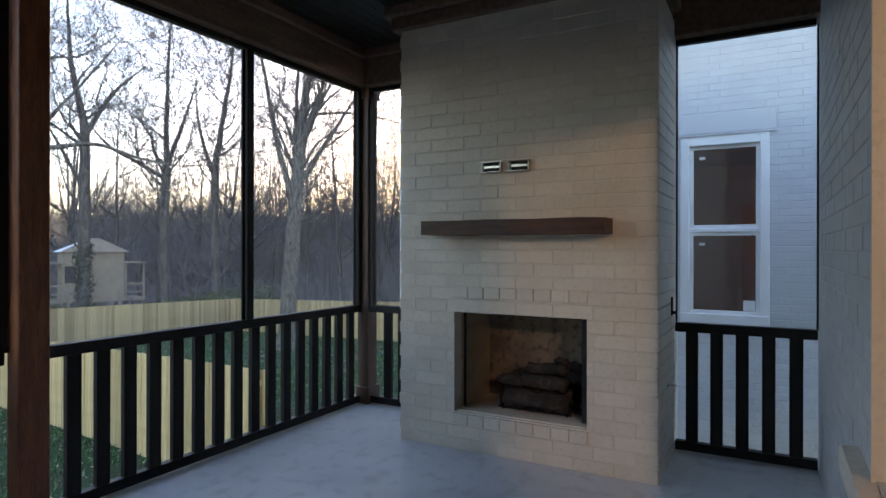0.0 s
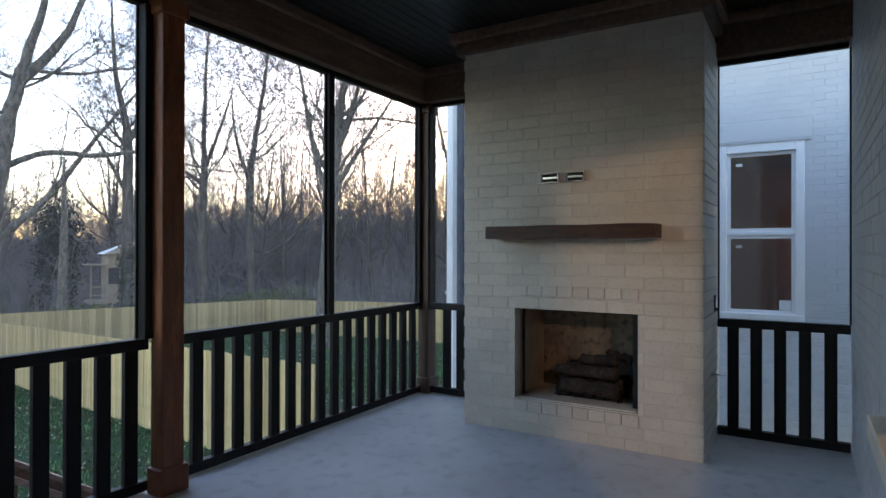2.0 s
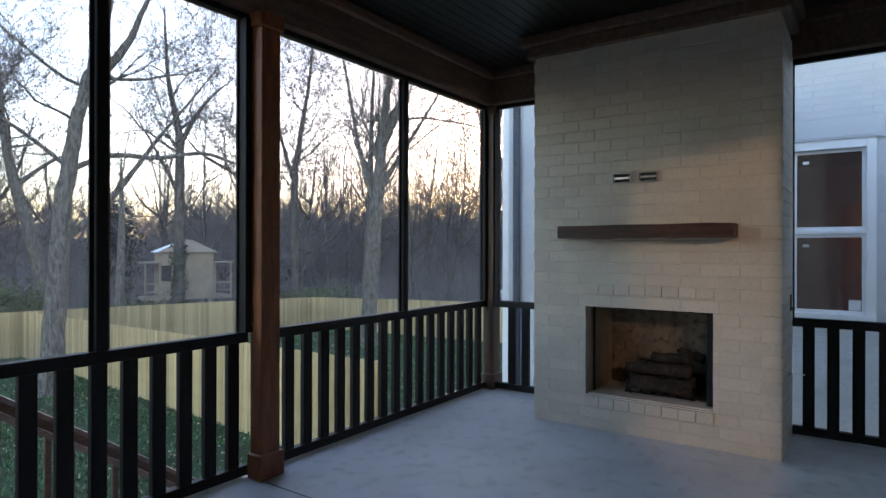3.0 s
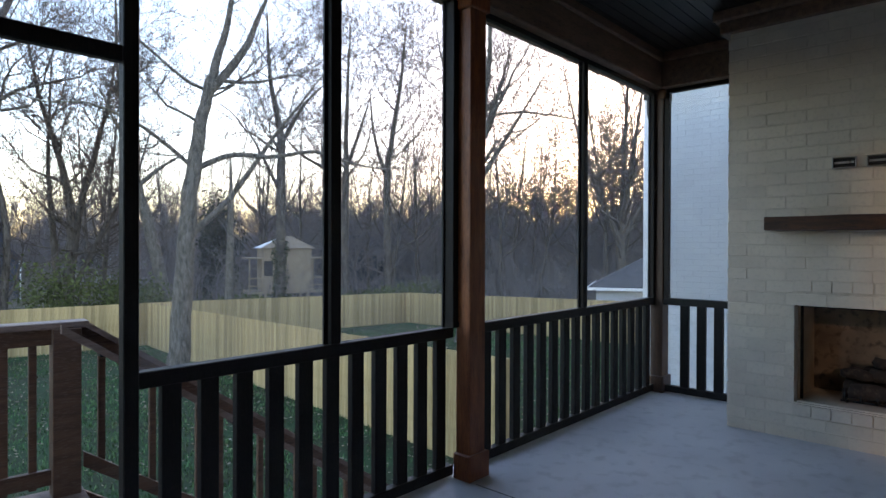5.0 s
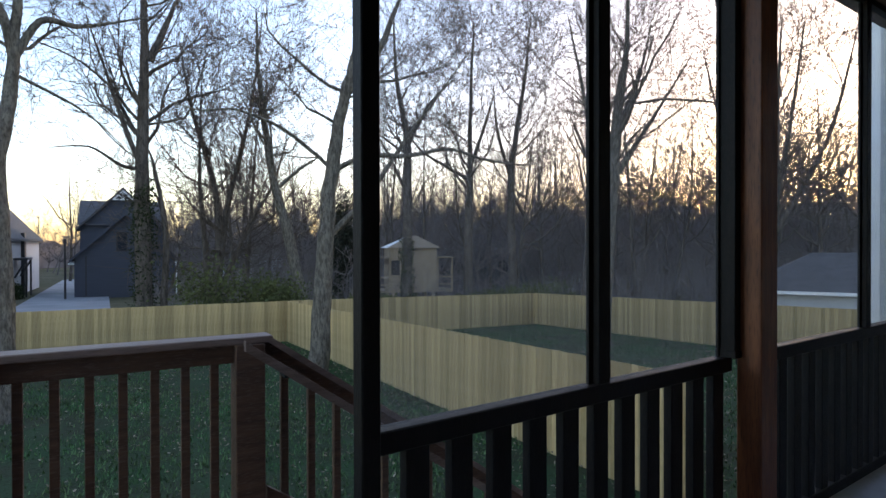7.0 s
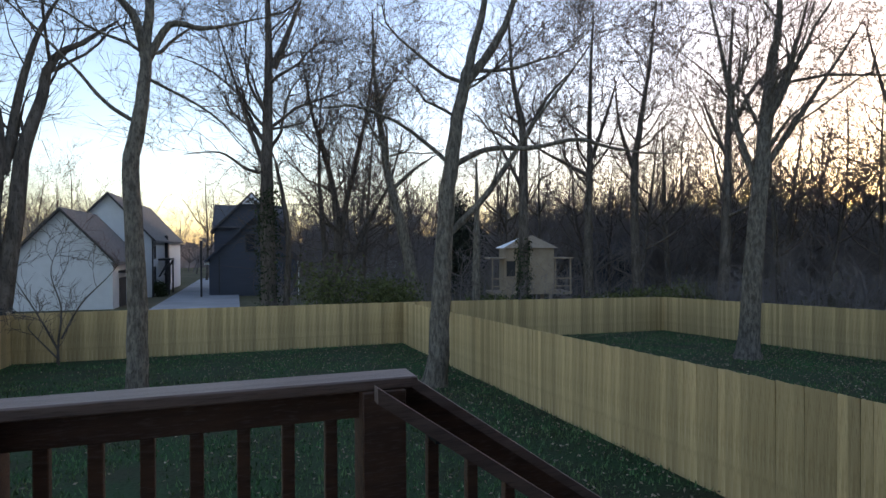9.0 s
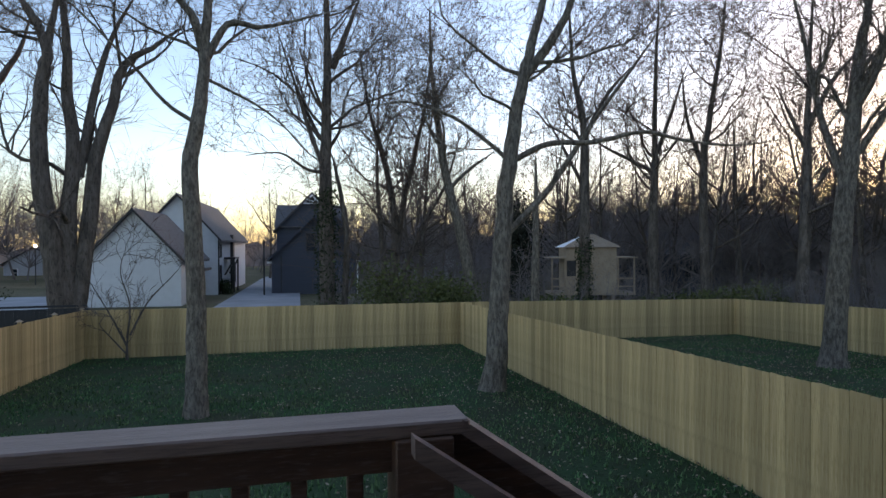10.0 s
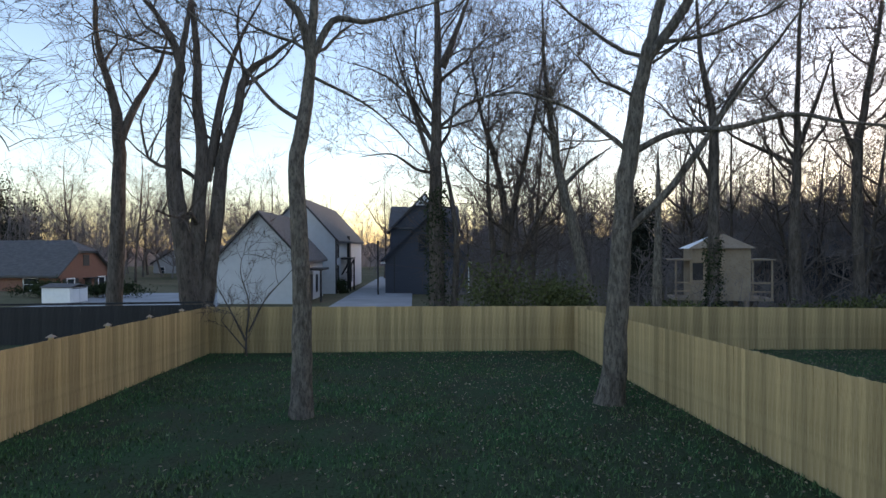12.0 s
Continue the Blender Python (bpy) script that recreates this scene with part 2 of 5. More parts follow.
def part(name, bm, mat, parent=None, label="", smooth=False):
    ob = new(name, finish(name, bm, mat, smooth))
    if parent is not None:
        ob.parent = parent
    if label:
        ob["label"] = label
    return ob


def raw(name, verts, faces, mat, parent=None, label="", smooth=False):
    me = bpy.data.meshes.new(name)
    me.from_pydata(verts, [], faces)
    me.update()
    me.materials.append(mat)
    if smooth:
        me.shade_smooth()
    ob = new(name, me)
    if parent is not None:
        ob.parent = parent
    if label:
        ob["label"] = label
    return ob


def thing(name, label, category, group="", kind="", at=None):
    ob = new(name)
    ob.empty_display_size = 0.1
    if at is not None:
        ob.matrix_basis = at
    return tagged(ob, label, category, group, kind)


def structure(name, bm, mat, label, category=""):
    return tagged(part(name, bm, mat), label, category or name.split("_")[0], kind="structure")


def prism(bm, outline, y0, y1):
    """An outline in x and z drawn out from y0 to y1."""
    a = [bm.verts.new((x, y0, z)) for x, z in outline]
    b = [bm.verts.new((x, y1, z)) for x, z in outline]
    n = len(outline)
    bm.faces.new(a)
    bm.faces.new(b[::-1])
    for i in range(n):
        bm.faces.new((a[i], b[i], b[(i + 1) % n], a[(i + 1) % n]))
    bmesh.ops.recalc_face_normals(bm, faces=bm.faces[:])


def tube(points, radii, sides=8, ends=True):
    """Vertices and faces of a tapered tube along points."""
    pts = np.asarray(points, float)
    k = len(pts)
    tang = np.gradient(pts, axis=0)
    tang /= np.linalg.norm(tang, axis=1)[:, None] + 1e-9
    ref = np.array([0.0, 0.0, 1.0]) if abs(tang[0][2]) < 0.9 else np.array([1.0, 0.0, 0.0])
    u = np.cross(tang, ref)
    u /= np.linalg.norm(u, axis=1)[:, None] + 1e-9
    w = np.cross(tang, u)
    a = np.arange(sides) * (2 * math.pi / sides)
    ring = np.cos(a)[None, :, None] * u[:, None, :] + np.sin(a)[None, :, None] * w[:, None, :]
    v = pts[:, None, :] + ring * np.asarray(radii, float)[:, None, None]
    i = np.arange(k - 1)[:, None] * sides
    j = np.arange(sides)[None, :]
    j2 = (j + 1) % sides
    f = np.stack([i + j, i + j2, i + sides + j2, i + sides + j], -1).reshape(-1, 4)
    return v.reshape(-1, 3), f


class Bundle:
    """Collects many tubes into one mesh."""

    def __init__(self):
        self.v, self.f, self.n = [], [], 0
        self.ends, self.widths = [], []

    def add(self, points, radii, sides):
        if sides == 3:
            for i in range(len(points) - 1):
                self.ends.append((*points[i], *points[i + 1]))
                self.widths.append((radii[i], radii[i + 1]))
            return
        v, f = tube(points, radii, sides)
        self.v.append(v)
        self.f.append(f + self.n)
        self.n += len(v)

    def sticks(self, a, b, ra, rb):
        """Many straight three-sided sticks at once, from arrays of ends and radii."""
        k = len(a)
        way = b - a
        way = way / (np.linalg.norm(way, axis=1)[:, None] + 1e-9)
        ref = np.where(np.abs(way[:, 2:3]) < 0.8, np.array([[0.0, 0.0, 1.0]]), np.array([[1.0, 0.0, 0.0]]))
        u = np.cross(way, ref)
        u /= np.linalg.norm(u, axis=1)[:, None] + 1e-9
        w = np.cross(way, u)
        ang = np.arange(3) * (2 * math.pi / 3)
        ring = np.cos(ang)[None, :, None] * u[:, None, :] + np.sin(ang)[None, :, None] * w[:, None, :]
        v = np.concatenate([a[:, None, :] + ring * np.asarray(ra)[:, None, None], b[:, None, :] + ring * np.asarray(rb)[:, None, None]], 1)
        base = np.arange(k)[:, None, None] * 6
        f = np.array([[0, 1, 4, 3], [1, 2, 5, 4], [2, 0, 3, 5]])[None] + base
        self.v.append(v.reshape(-1, 3))
        self.f.append(f.reshape(-1, 4) + self.n)
        self.n += 6 * k

    def object(self, name, mat, parent=None, label="", smooth=True):
        if self.ends:
            e, r = np.array(self.ends, float), np.array(self.widths, float)
            self.sticks(e[:, :3], e[:, 3:], r[:, 0], r[:, 1])
            self.ends, self.widths = [], []
        v = np.concatenate(self.v)
        f = np.concatenate(self.f)
        return raw(name, v.tolist(), f.tolist(), mat, parent, label, smooth)


def quads(centres, size, rng, up=0.0):
    """Small randomly turned leaf quads at the centres."""
    n = len(centres)
    a = rng.normal(size=(n, 3))
    a[:, 2] *= 1 - up
    a /= np.linalg.norm(a, axis=1)[:, None]
    b = rng.normal(size=(n, 3))
    b -= (a * b).sum(1)[:, None] * a
    b /= np.linalg.norm(b, axis=1)[:, None]
    s = size * rng.uniform(0.6, 1.4, n)[:, None]
    c = np.asarray(centres)
    v = np.stack([c - a * s, c + b * s * 0.45, c + a * s, c - b * s * 0.45], 1).reshape(-1, 3)
    f = np.arange(4 * n).reshape(-1, 4)
    return v, f


def ground_z(x, y):
    """Lawn falls gently away from the house."""
    near = -2.30 - 0.035 * (np.minimum(y, 30) - 10) - 0.012 * (np.clip(x, -40, 60) - 6)
    near = near - 0.14 * np.clip((-np.asarray(x, float) - 3) / 4, 0, 1) * np.clip((28 - np.asarray(y, float)) / 10, 0, 1)
    near = near - 0.014 * np.clip(np.asarray(x, float) - 10, 0, 16)
    return near - 0.012 * np.maximum(np.asarray(y, float) - 30, 0).clip(0, 60)

# ---------------------------------------------------------------- porch shell
FLOOR = structure("floor", boxes((-3.2, 4.30, -0.30, 3.30, -0.20, 0.0)), concrete, "pale troweled concrete porch floor with faint stains", "floor")
structure("porch_foundation", boxes((-3.2, 4.25, -0.30, 3.22, -2.9, -0.20)), white_joint, "plain foundation wall below the porch slab", "foundation")
# control joint
structure("floor_joint_trim", boxes((1.30, 1.308, -0.25, 3.0, 0.0005, 0.0012)), dark_trim, "thin dark control joint cut in the concrete", "joint")

# ceiling boards in one mesh
bm = bmesh.new()
y = -0.30
while y < 3.12:
    box_bm(bm, -3.2, 4.15, y, y + 0.084, 3.10, 3.12)
    box_bm(bm, -3.2, 4.15, y + 0.084, y + 0.09, 3.106, 3.12)
    y += 0.09
tagged(part("ceiling", bm, ceiling_wood), "near-black stained beadboard porch ceiling", "ceiling", kind="structure")
structure("roof", boxes((-3.6, 4.7, -0.5, 3.7, 3.16, 3.30)), shingle, "plain flat roof deck above the porch", "roof")

# beams round the opening
structure("beam_long", boxes((-3.2, 4.30, 3.10, 3.32, 2.79, 3.16), bevel=0.006), beam_wood, "brown stained wooden header beam over the screens", "beam")
structure("beam_end", boxes((4.06, 4.28, -0.30, 3.10, 2.79, 3.16), bevel=0.006), beam_wood, "brown stained wooden header beam over the end screens", "beam")
structure("trim_crown_long", boxes((-3.2, 4.06, 3.06, 3.10, 3.02, 3.10), bevel=0.01), beam_wood, "brown crown strip where beam meets ceiling", "trim")
structure("trim_crown_end_left", boxes((4.02, 4.06, 2.40, 3.06, 3.02, 3.10), bevel=0.01), beam_wood, "brown crown strip where end beam meets ceiling", "trim")
structure("trim_crown_end_right", boxes((4.02, 4.06, -0.28, 0.50, 3.02, 3.10), bevel=0.01), beam_wood, "brown crown strip where end beam meets ceiling", "trim")
structure("trim_screen_head_long", boxes((-0.43, 4.14, 3.175, 3.215, 2.755, 2.79)), rail_paint, "black screen head strip", "trim")
structure("trim_screen_head_end", boxes((4.15, 4.19, -0.26, 3.10, 2.755, 2.79)), rail_paint, "black screen head strip", "trim")

# house wall with the window opening, and plain closing walls
WY = -0.28


def wall_with_hole(x0, x1, z0, z1, hx0, hx1, hz0, hz1, y0, y1):
    return boxes((x0, hx0, y0, y1, z0, z1), (hx1, x1, y0, y1, z0, z1), (hx0, hx1, y0, y1, z0, hz0), (hx0, hx1, y0, y1, hz1, z1))


structure("wall_house", wall_with_hole(-3.2, 4.30, -2.9, 3.16, 0.55, 1.885, 0.72, 2.36, WY - 0.24, WY), white_joint, "white painted brick house wall beside the porch", "wall")
structure("wall_porch_left_end", boxes((-3.4, -3.2, -0.6, 3.3, -2.9, 3.3)), white_joint, "plain closing wall of the porch", "wall")
structure("wall_beside_door", boxes((-3.2, -1.50, 3.18, 3.30, 0.0, 2.79)), white_joint, "plain closing wall beside the screen door", "wall")
# lit room behind the window
structure("wall_room_back", boxes((-3.2, 4.0, -4.2, -4.0, 0, 2.75)), interior_wall, "plain lit room wall behind the window", "wall")
structure("wall_room_left", boxes((-3.4, -3.2, -4.2, -0.52, 0, 2.75)), interior_wall, "plain lit room side wall", "wall")
structure("wall_room_right", boxes((4.0, 4.2, -4.2, -0.52, 0, 2.75)), interior_wall, "plain lit room side wall", "wall")
structure("ceiling_room", boxes((-3.4, 4.2, -4.2, -0.52, 2.75, 2.9)), interior_wall, "plain room ceiling", "ceiling")
structure("floor_room", boxes((-3.4, 4.2, -4.2, -0.52, -0.1, 0.0)), interior_floor, "wooden room floor", "floor")

# ---------------------------------------------------------------- bricks


def brick_mesh(name, length, height, depth, mat):
    """One brick with chamfered face edges; its face looks along -x, origin at its centre on the wall."""
    c = 0.003
    y, z = length / 2, height / 2
    back = [(0, -y, -z), (0, y, -z), (0, y, z), (0, -y, z)]
    mid = [(-depth + c, -y, -z), (-depth + c, y, -z), (-depth + c, y, z), (-depth + c, -y, z)]
    front = [(-depth, -y + c, -z + c), (-depth, y - c, -z + c), (-depth, y - c, z - c), (-depth, -y + c, z - c)]
    faces = [(8, 11, 10, 9)] + [(a + i, a + (i + 1) % 4, b + (i + 1) % 4, b + i) for a, b in ((0, 4), (4, 8)) for i in range(4)]
    faces = [f[::-1] for f in faces[1:]] + [faces[0]]
    me = bpy.data.meshes.new(name)
    me.from_pydata(back + mid + front, [], faces)
    me.update()
    me.materials.append(mat)
    return me


def courses(u0, u1, z0, z1, length, pitch, joint, holes=()):
    """Running bond: (centre u, centre z, length) of each brick, cut at the ends and round the holes."""
    out = []
    rows = int(round((z1 - z0) / pitch))
    for r in range(rows):
        za, zb = z0 + r * pitch, z0 + (r + 1) * pitch - joint
        spans = [(u0, u1)]
        for h0, h1, hz0, hz1 in holes:
            if zb > hz0 + 0.02 and za < hz1 - 0.02:
                spans = [s for a, b in spans for s in ((a, min(b, h0)), (max(a, h1), b)) if s[1] - s[0] > 0.02]
        u = u0 - (0.5 * (length + joint) if r % 2 else 0)
        while u < u1:
            for a, b in spans:
                s, e = max(u, a), min(u + length, b)
                if e - s > 0.03:
                    out.append(((s + e) / 2, (za + zb) / 2, e - s, zb - za))
            u += length + joint
    return out


def lay_bricks(parent, cells, me, place, length, height, near, stuff_label, mat, seed):
    """The nearest bricks become parts on shared mesh data; the rest are joined."""
    rng = random.Random(seed)
    cells = sorted(cells, key=near)
    rest_v, rest_f = [], []
    src_v = [v.co.copy() for v in me.vertices]
    src_f = [tuple(p.vertices) for p in me.polygons]
    for i, (u, z, ln, ht) in enumerate(cells):
        m = place(u, z, rng.uniform(-0.0015, 0.0015)) @ pose(0, 0, 0, rng.uniform(-0.6, 0.6), rng.uniform(-0.5, 0.5), rng.uniform(-0.5, 0.5)) @ Matrix.Diagonal((1, ln / length, ht / height, 1))
        if i < 300:
            ob = new("brick", me)
            ob.parent = parent
            ob.matrix_basis = m
        else:
            base = len(rest_v)
            rest_v += [m @ v for v in src_v]
            rest_f += [tuple(a + base for a in f) for f in src_f]
    if rest_v:
        tagged(raw("brickwork", rest_v, rest_f, mat, parent, stuff_label), kind="stuff")

# ---------------------------------------------------------------- fireplace
FX, FY0, FY1 = 3.45, 0.553, 2.33
fire = thing("fireplace", "cream painted brick fireplace chimney breast with open firebox", "fireplace")
for nm, spec in (("pier", (FX + 0.0014, 4.35, FY0 + 0.012, 0.97, 0, 3.1)), ("pier", (FX + 0.0014, 4.35, 1.885, FY1 - 0.012, 0, 3.1)), ("hearth_block", (FX + 0.0014, 4.35, 0.97, 1.885, 0, 0.257)),
                 ("upper_breast", (FX + 0.0014, 4.35, 0.97, 1.885, 0.94, 3.1)), ("back_block", (4.02, 4.35, 0.97, 1.885, 0.257, 0.94))):
    part(nm, boxes(spec), cream_joint, fire)
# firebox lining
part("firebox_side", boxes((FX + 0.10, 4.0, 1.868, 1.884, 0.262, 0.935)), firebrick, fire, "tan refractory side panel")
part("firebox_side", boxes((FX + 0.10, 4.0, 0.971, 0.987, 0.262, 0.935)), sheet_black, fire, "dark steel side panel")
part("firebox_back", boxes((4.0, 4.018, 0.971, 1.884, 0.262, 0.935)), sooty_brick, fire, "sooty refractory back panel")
part("firebox_floor", boxes((FX + 0.02, 4.0, 0.987, 1.868, 0.258, 0.268)), cream_joint, fire)
part("firebox_top", boxes((FX + 0.10, 4.0, 0.987, 1.868, 0.922, 0.936)), sheet_black, fire, "black steel firebox top")
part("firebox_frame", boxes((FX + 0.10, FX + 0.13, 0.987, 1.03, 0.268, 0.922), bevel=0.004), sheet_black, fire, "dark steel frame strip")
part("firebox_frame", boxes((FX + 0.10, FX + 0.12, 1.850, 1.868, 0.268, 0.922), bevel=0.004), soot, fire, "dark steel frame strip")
bm = bmesh.new()
box_bm(bm, FX - 0.05, 4.02, FY0 - 0.05, FY1 + 0.05, 2.93, 3.02, bevel=0.008)
box_bm(bm, FX - 0.09, 4.02, FY0 - 0.09, FY1 + 0.09, 3.02, 3.10, bevel=0.01)
part("crown_board", bm, beam_wood, fire, "brown stained board collar under the ceiling")

# gas log set: grate bars and charred logs
logs = thing("gas_log_set", "charred ceramic logs stacked on a black steel grate", "log set")
bm = bmesh.new()
for i in range(6):
    yy = 1.14 + i * 0.095
    box_bm(bm, 3.60, 3.88, yy - 0.007, yy + 0.007, 0.285, 0.30)
    box_bm(bm, 3.60, 3.614, yy - 0.007, yy + 0.007, 0.285, 0.37)
for xx in (3.64, 3.84):
    box_bm(bm, xx - 0.008, xx + 0.008, 1.12, 1.64, 0.275, 0.287)
    for yy in (1.15, 1.60):
        box_bm(bm, xx - 0.008, xx + 0.008, yy - 0.008, yy + 0.008, 0.268, 0.28)
part("grate", bm, sheet_black, logs, "black steel grate")
rng = random.Random(3)
for (x, ya, yb, za, zb, r) in ((3.64, 1.07, 1.66, 0.352, 0.358, 0.062), (3.76, 1.06, 1.70, 0.365, 0.365, 0.066), (3.88, 1.06, 1.62, 0.375, 0.365, 0.062),
                               (3.69, 1.12, 1.52, 0.455, 0.475, 0.055), (3.81, 1.20, 1.66, 0.475, 0.455, 0.055), (3.74, 1.14, 1.50, 0.555, 0.545, 0.048), (3.66, 1.44, 1.65, 0.455, 0.485, 0.045), (3.80, 1.07, 1.30, 0.55, 0.60, 0.042)):
    bun = Bundle()
    n = 9
    path = [(x + rng.uniform(-0.012, 0.012), ya + (yb - ya) * i / (n - 1), za + (zb - za) * i / (n - 1) + rng.uniform(-0.008, 0.008)) for i in range(n)]
    rad = [0.25 * r] + [0.88 * r * rng.uniform(0.82, 1.12) for _ in range(n - 2)] + [0.25 * r]
    path[0], path[-1] = (path[0][0], path[1][1] - 0.012, path[0][2]), (path[-1][0], path[-2][1] + 0.012, path[-1][2])
    bun.add(path, rad, 10)
    bun.object("log", soot, logs)

mantel = thing("mantel_shelf", "rough-hewn dark brown timber mantel beam on the brick", "mantel")
bm = bmesh.new()
box_bm(bm, 3.24, FX, 0.815, 2.028, 1.458, 1.552)
bmesh.ops.subdivide_edges(bm, edges=bm.edges[:], cuts=7, use_grid_fill=True)
for v in bm.verts:
    n3 = noise.noise_vector(v.co * 7)
    if v.co.x < FX - 0.001:
        v.co += n3 * 0.006
part("beam", bm, mantel_wood, mantel)

for k, yc in enumerate((1.592, 1.40)):
    ob = thing("outlet_box", "steel electrical box set in the brick above the mantel", "outlet box", "outlet boxes on the chimney breast", at=pose(FX - 0.004, yc, 1.905))
    part("rim", boxes((-0.045, -0.012, -0.068, -0.062, -0.036, 0.036), (-0.045, -0.012, 0.062, 0.068, -0.036, 0.036), (-0.045, -0.012, -0.062, 0.062, 0.030, 0.036), (-0.045, -0.012, -0.062, 0.062, -0.036, -0.030), bevel=0.0015), chrome, ob)
    part("back_plate", boxes((-0.016, -0.012, -0.062, 0.062, -0.030, 0.030)), dark_trim, ob, "dark inside of the box")
    part("device", boxes((-0.034, -0.016, -0.030, 0.034, -0.020, 0.020), bevel=0.003), sheet_black, ob, "dark outlet body")
    part("strap", boxes((-0.037, -0.034, -0.055, 0.055, -0.007, 0.007)), chrome, ob)

clip = thing("gas_valve_key", "small steel gas key plate on the chimney side", "valve", at=pose(3.78, FY0 - 0.004, 0.52))
part("plate", boxes((-0.03, 0.03, -0.012, 0.0, -0.006, 0.006)), chrome, clip)
part("rod", boxes((0.0, 0.008, -0.10, -0.012, -0.004, 0.004)), chrome, clip)
latch = thing("wall_bracket", "small dark bracket fixed to the chimney side", "bracket", at=pose(3.92, FY0 - 0.004, 1.0))
part("plate", boxes((-0.014, 0.014, -0.010, 0.0, -0.06, 0.06), bevel=0.002), dark_trim, latch)
part("hook", boxes((-0.006, 0.006, -0.03, -0.010, -0.05, -0.03)), dark_trim, latch)

# ---------------------------------------------------------------- posts, rails, screens


def porch_post(x0, x1, y0, y1, label, wood=None):
    wood = wood or post_wood
    ob = thing("porch_post", label, "post", "porch posts")
    part("shaft", boxes((x0, x1, y0, y1, 0.0, 2.79), bevel=0.005), wood, ob)
    part("base_trim", boxes((x0 - 0.02, x1 + 0.02, y0 - 0.02, y1 + 0.004, 0.0, 0.15), bevel=0.006), wood, ob)
    part("cap_trim", boxes((x0 - 0.018, x1 + 0.018, y0 - 0.018, y1 + 0.004, 2.70, 2.788), bevel=0.006), wood, ob)
    return ob


def screen_stud(spec):
    """Black half stud that holds the screen's edge against a post."""
    ob = thing("screen_stud", "slim black stud fixed beside a porch post", "stud", "screen studs")
    x0, x1, y0, y1, z0, z1 = spec
    part("stud", boxes(spec, bevel=0.004), rail_paint, ob)
    part("stop_strip", boxes((x0 + 0.004, x1 - 0.004, y1 + 0.0005, y1 + 0.009, z0 + 0.01, z1 - 0.01)), rail_paint, ob)
    part("foot_block", boxes((x0 - 0.003, x1 + 0.003, y0 - 0.003, y1, z0, z0 + 0.03), bevel=0.002), rail_paint, ob)


for spec in ((1.257, 1.303, 3.135, 3.202, 0.874, 2.755), (1.447, 1.472, 3.150, 3.202, 0.874, 2.755), (4.070, 4.118, 3.165, 3.202, 0.874, 2.755), (4.140, 4.185, 3.052, 3.098, 0.874, 2.755)):
    screen_stud(spec)
porch_post(1.305, 1.445, 3.05, 3.155, "square red-brown stained cedar porch post with base trim")
porch_post(4.12, 4.26, 3.10, 3.215, "square dark brown stained corner post of the porch", corner_wood)


def railing(name, label, p0, p1, first, step, n, z_top=0.872):
    """A straight guard rail between two plan points, with flat balusters."""
    ob = thing(name, label, "railing", "porch railings")
    d = Vector((p1[0] - p0[0], p1[1] - p0[1], 0))
    ln = d.length
    ob.matrix_basis = Matrix.Translation((p0[0], p0[1], 0)) @ Matrix.Rotation(math.atan2(d.y, d.x), 4, "Z")
    part("top_rail", boxes((0, ln, 0.0, 0.062, z_top - 0.062, z_top), bevel=0.004), rail_paint, ob)
    part("bottom_rail", boxes((0, ln, 0.0, 0.055, 0.012, 0.072), bevel=0.004), rail_paint, ob)
    me = finish("baluster", boxes((-0.038, 0.038, 0.008, 0.046, 0.070, z_top - 0.060), bevel=0.003), rail_paint)
    for i in range(n):
        b = new("baluster", me)
        b.parent = ob
        b.location = (first + i * step, 0, 0)
    return ob


railing("railing", "black stained wooden porch railing with flat balusters", (1.445, 3.172), (4.12, 3.172), 0.19, 0.1575, 16)
railing("railing", "black stained wooden porch railing beside the door", (-0.44, 3.172), (1.305, 3.172), 0.125, 0.1525, 11)
railing("railing", "short black railing behind the chimney by the corner post", (4.135, 3.10), (4.135, 2.33), 0.19, 0.147, 4)
railing("railing", "black stained railing between chimney and house wall", (4.135, 0.555), (4.135, -0.27), 0.105, 0.1515, 5)


def screen_panel(label, p0, p1, z0, z1, w=0.03):
    """Slim black frame with insect screen; runs from p0 to p1 in plan."""
    ob = thing("insect_screen", label, "screen", "porch screens")
    d = Vector((p1[0] - p0[0], p1[1] - p0[1], 0))
    ln = d.length
    ob.matrix_basis = Matrix.Translation((p0[0], p0[1], 0)) @ Matrix.Rotation(math.atan2(d.y, d.x), 4, "Z")
    for a, b in ((0, 0.012), (ln - 0.012, ln)):
        part("stile", boxes((a, b, 0.0, 0.012, z0, z1)), rail_paint, ob)
    mesh = part("mesh", boxes((0.012, ln - 0.012, 0.006, 0.0065, z0, z1)), screen, ob, "fine dark insect screen")
    mesh.visible_shadow = False
    return ob


def mullion(x):
    ob = thing("screen_mullion", "slim black upright between two porch screens", "mullion", "screen mullions")
    part("stud", boxes((x - 0.031, x + 0.031, 3.172, 3.202, 0.872, 2.79), bevel=0.004), rail_paint, ob)
    part("stop_strip", boxes((x - 0.036, x + 0.036, 3.2025, 3.212, 0.873, 2.757)), rail_paint, ob)
    return ob


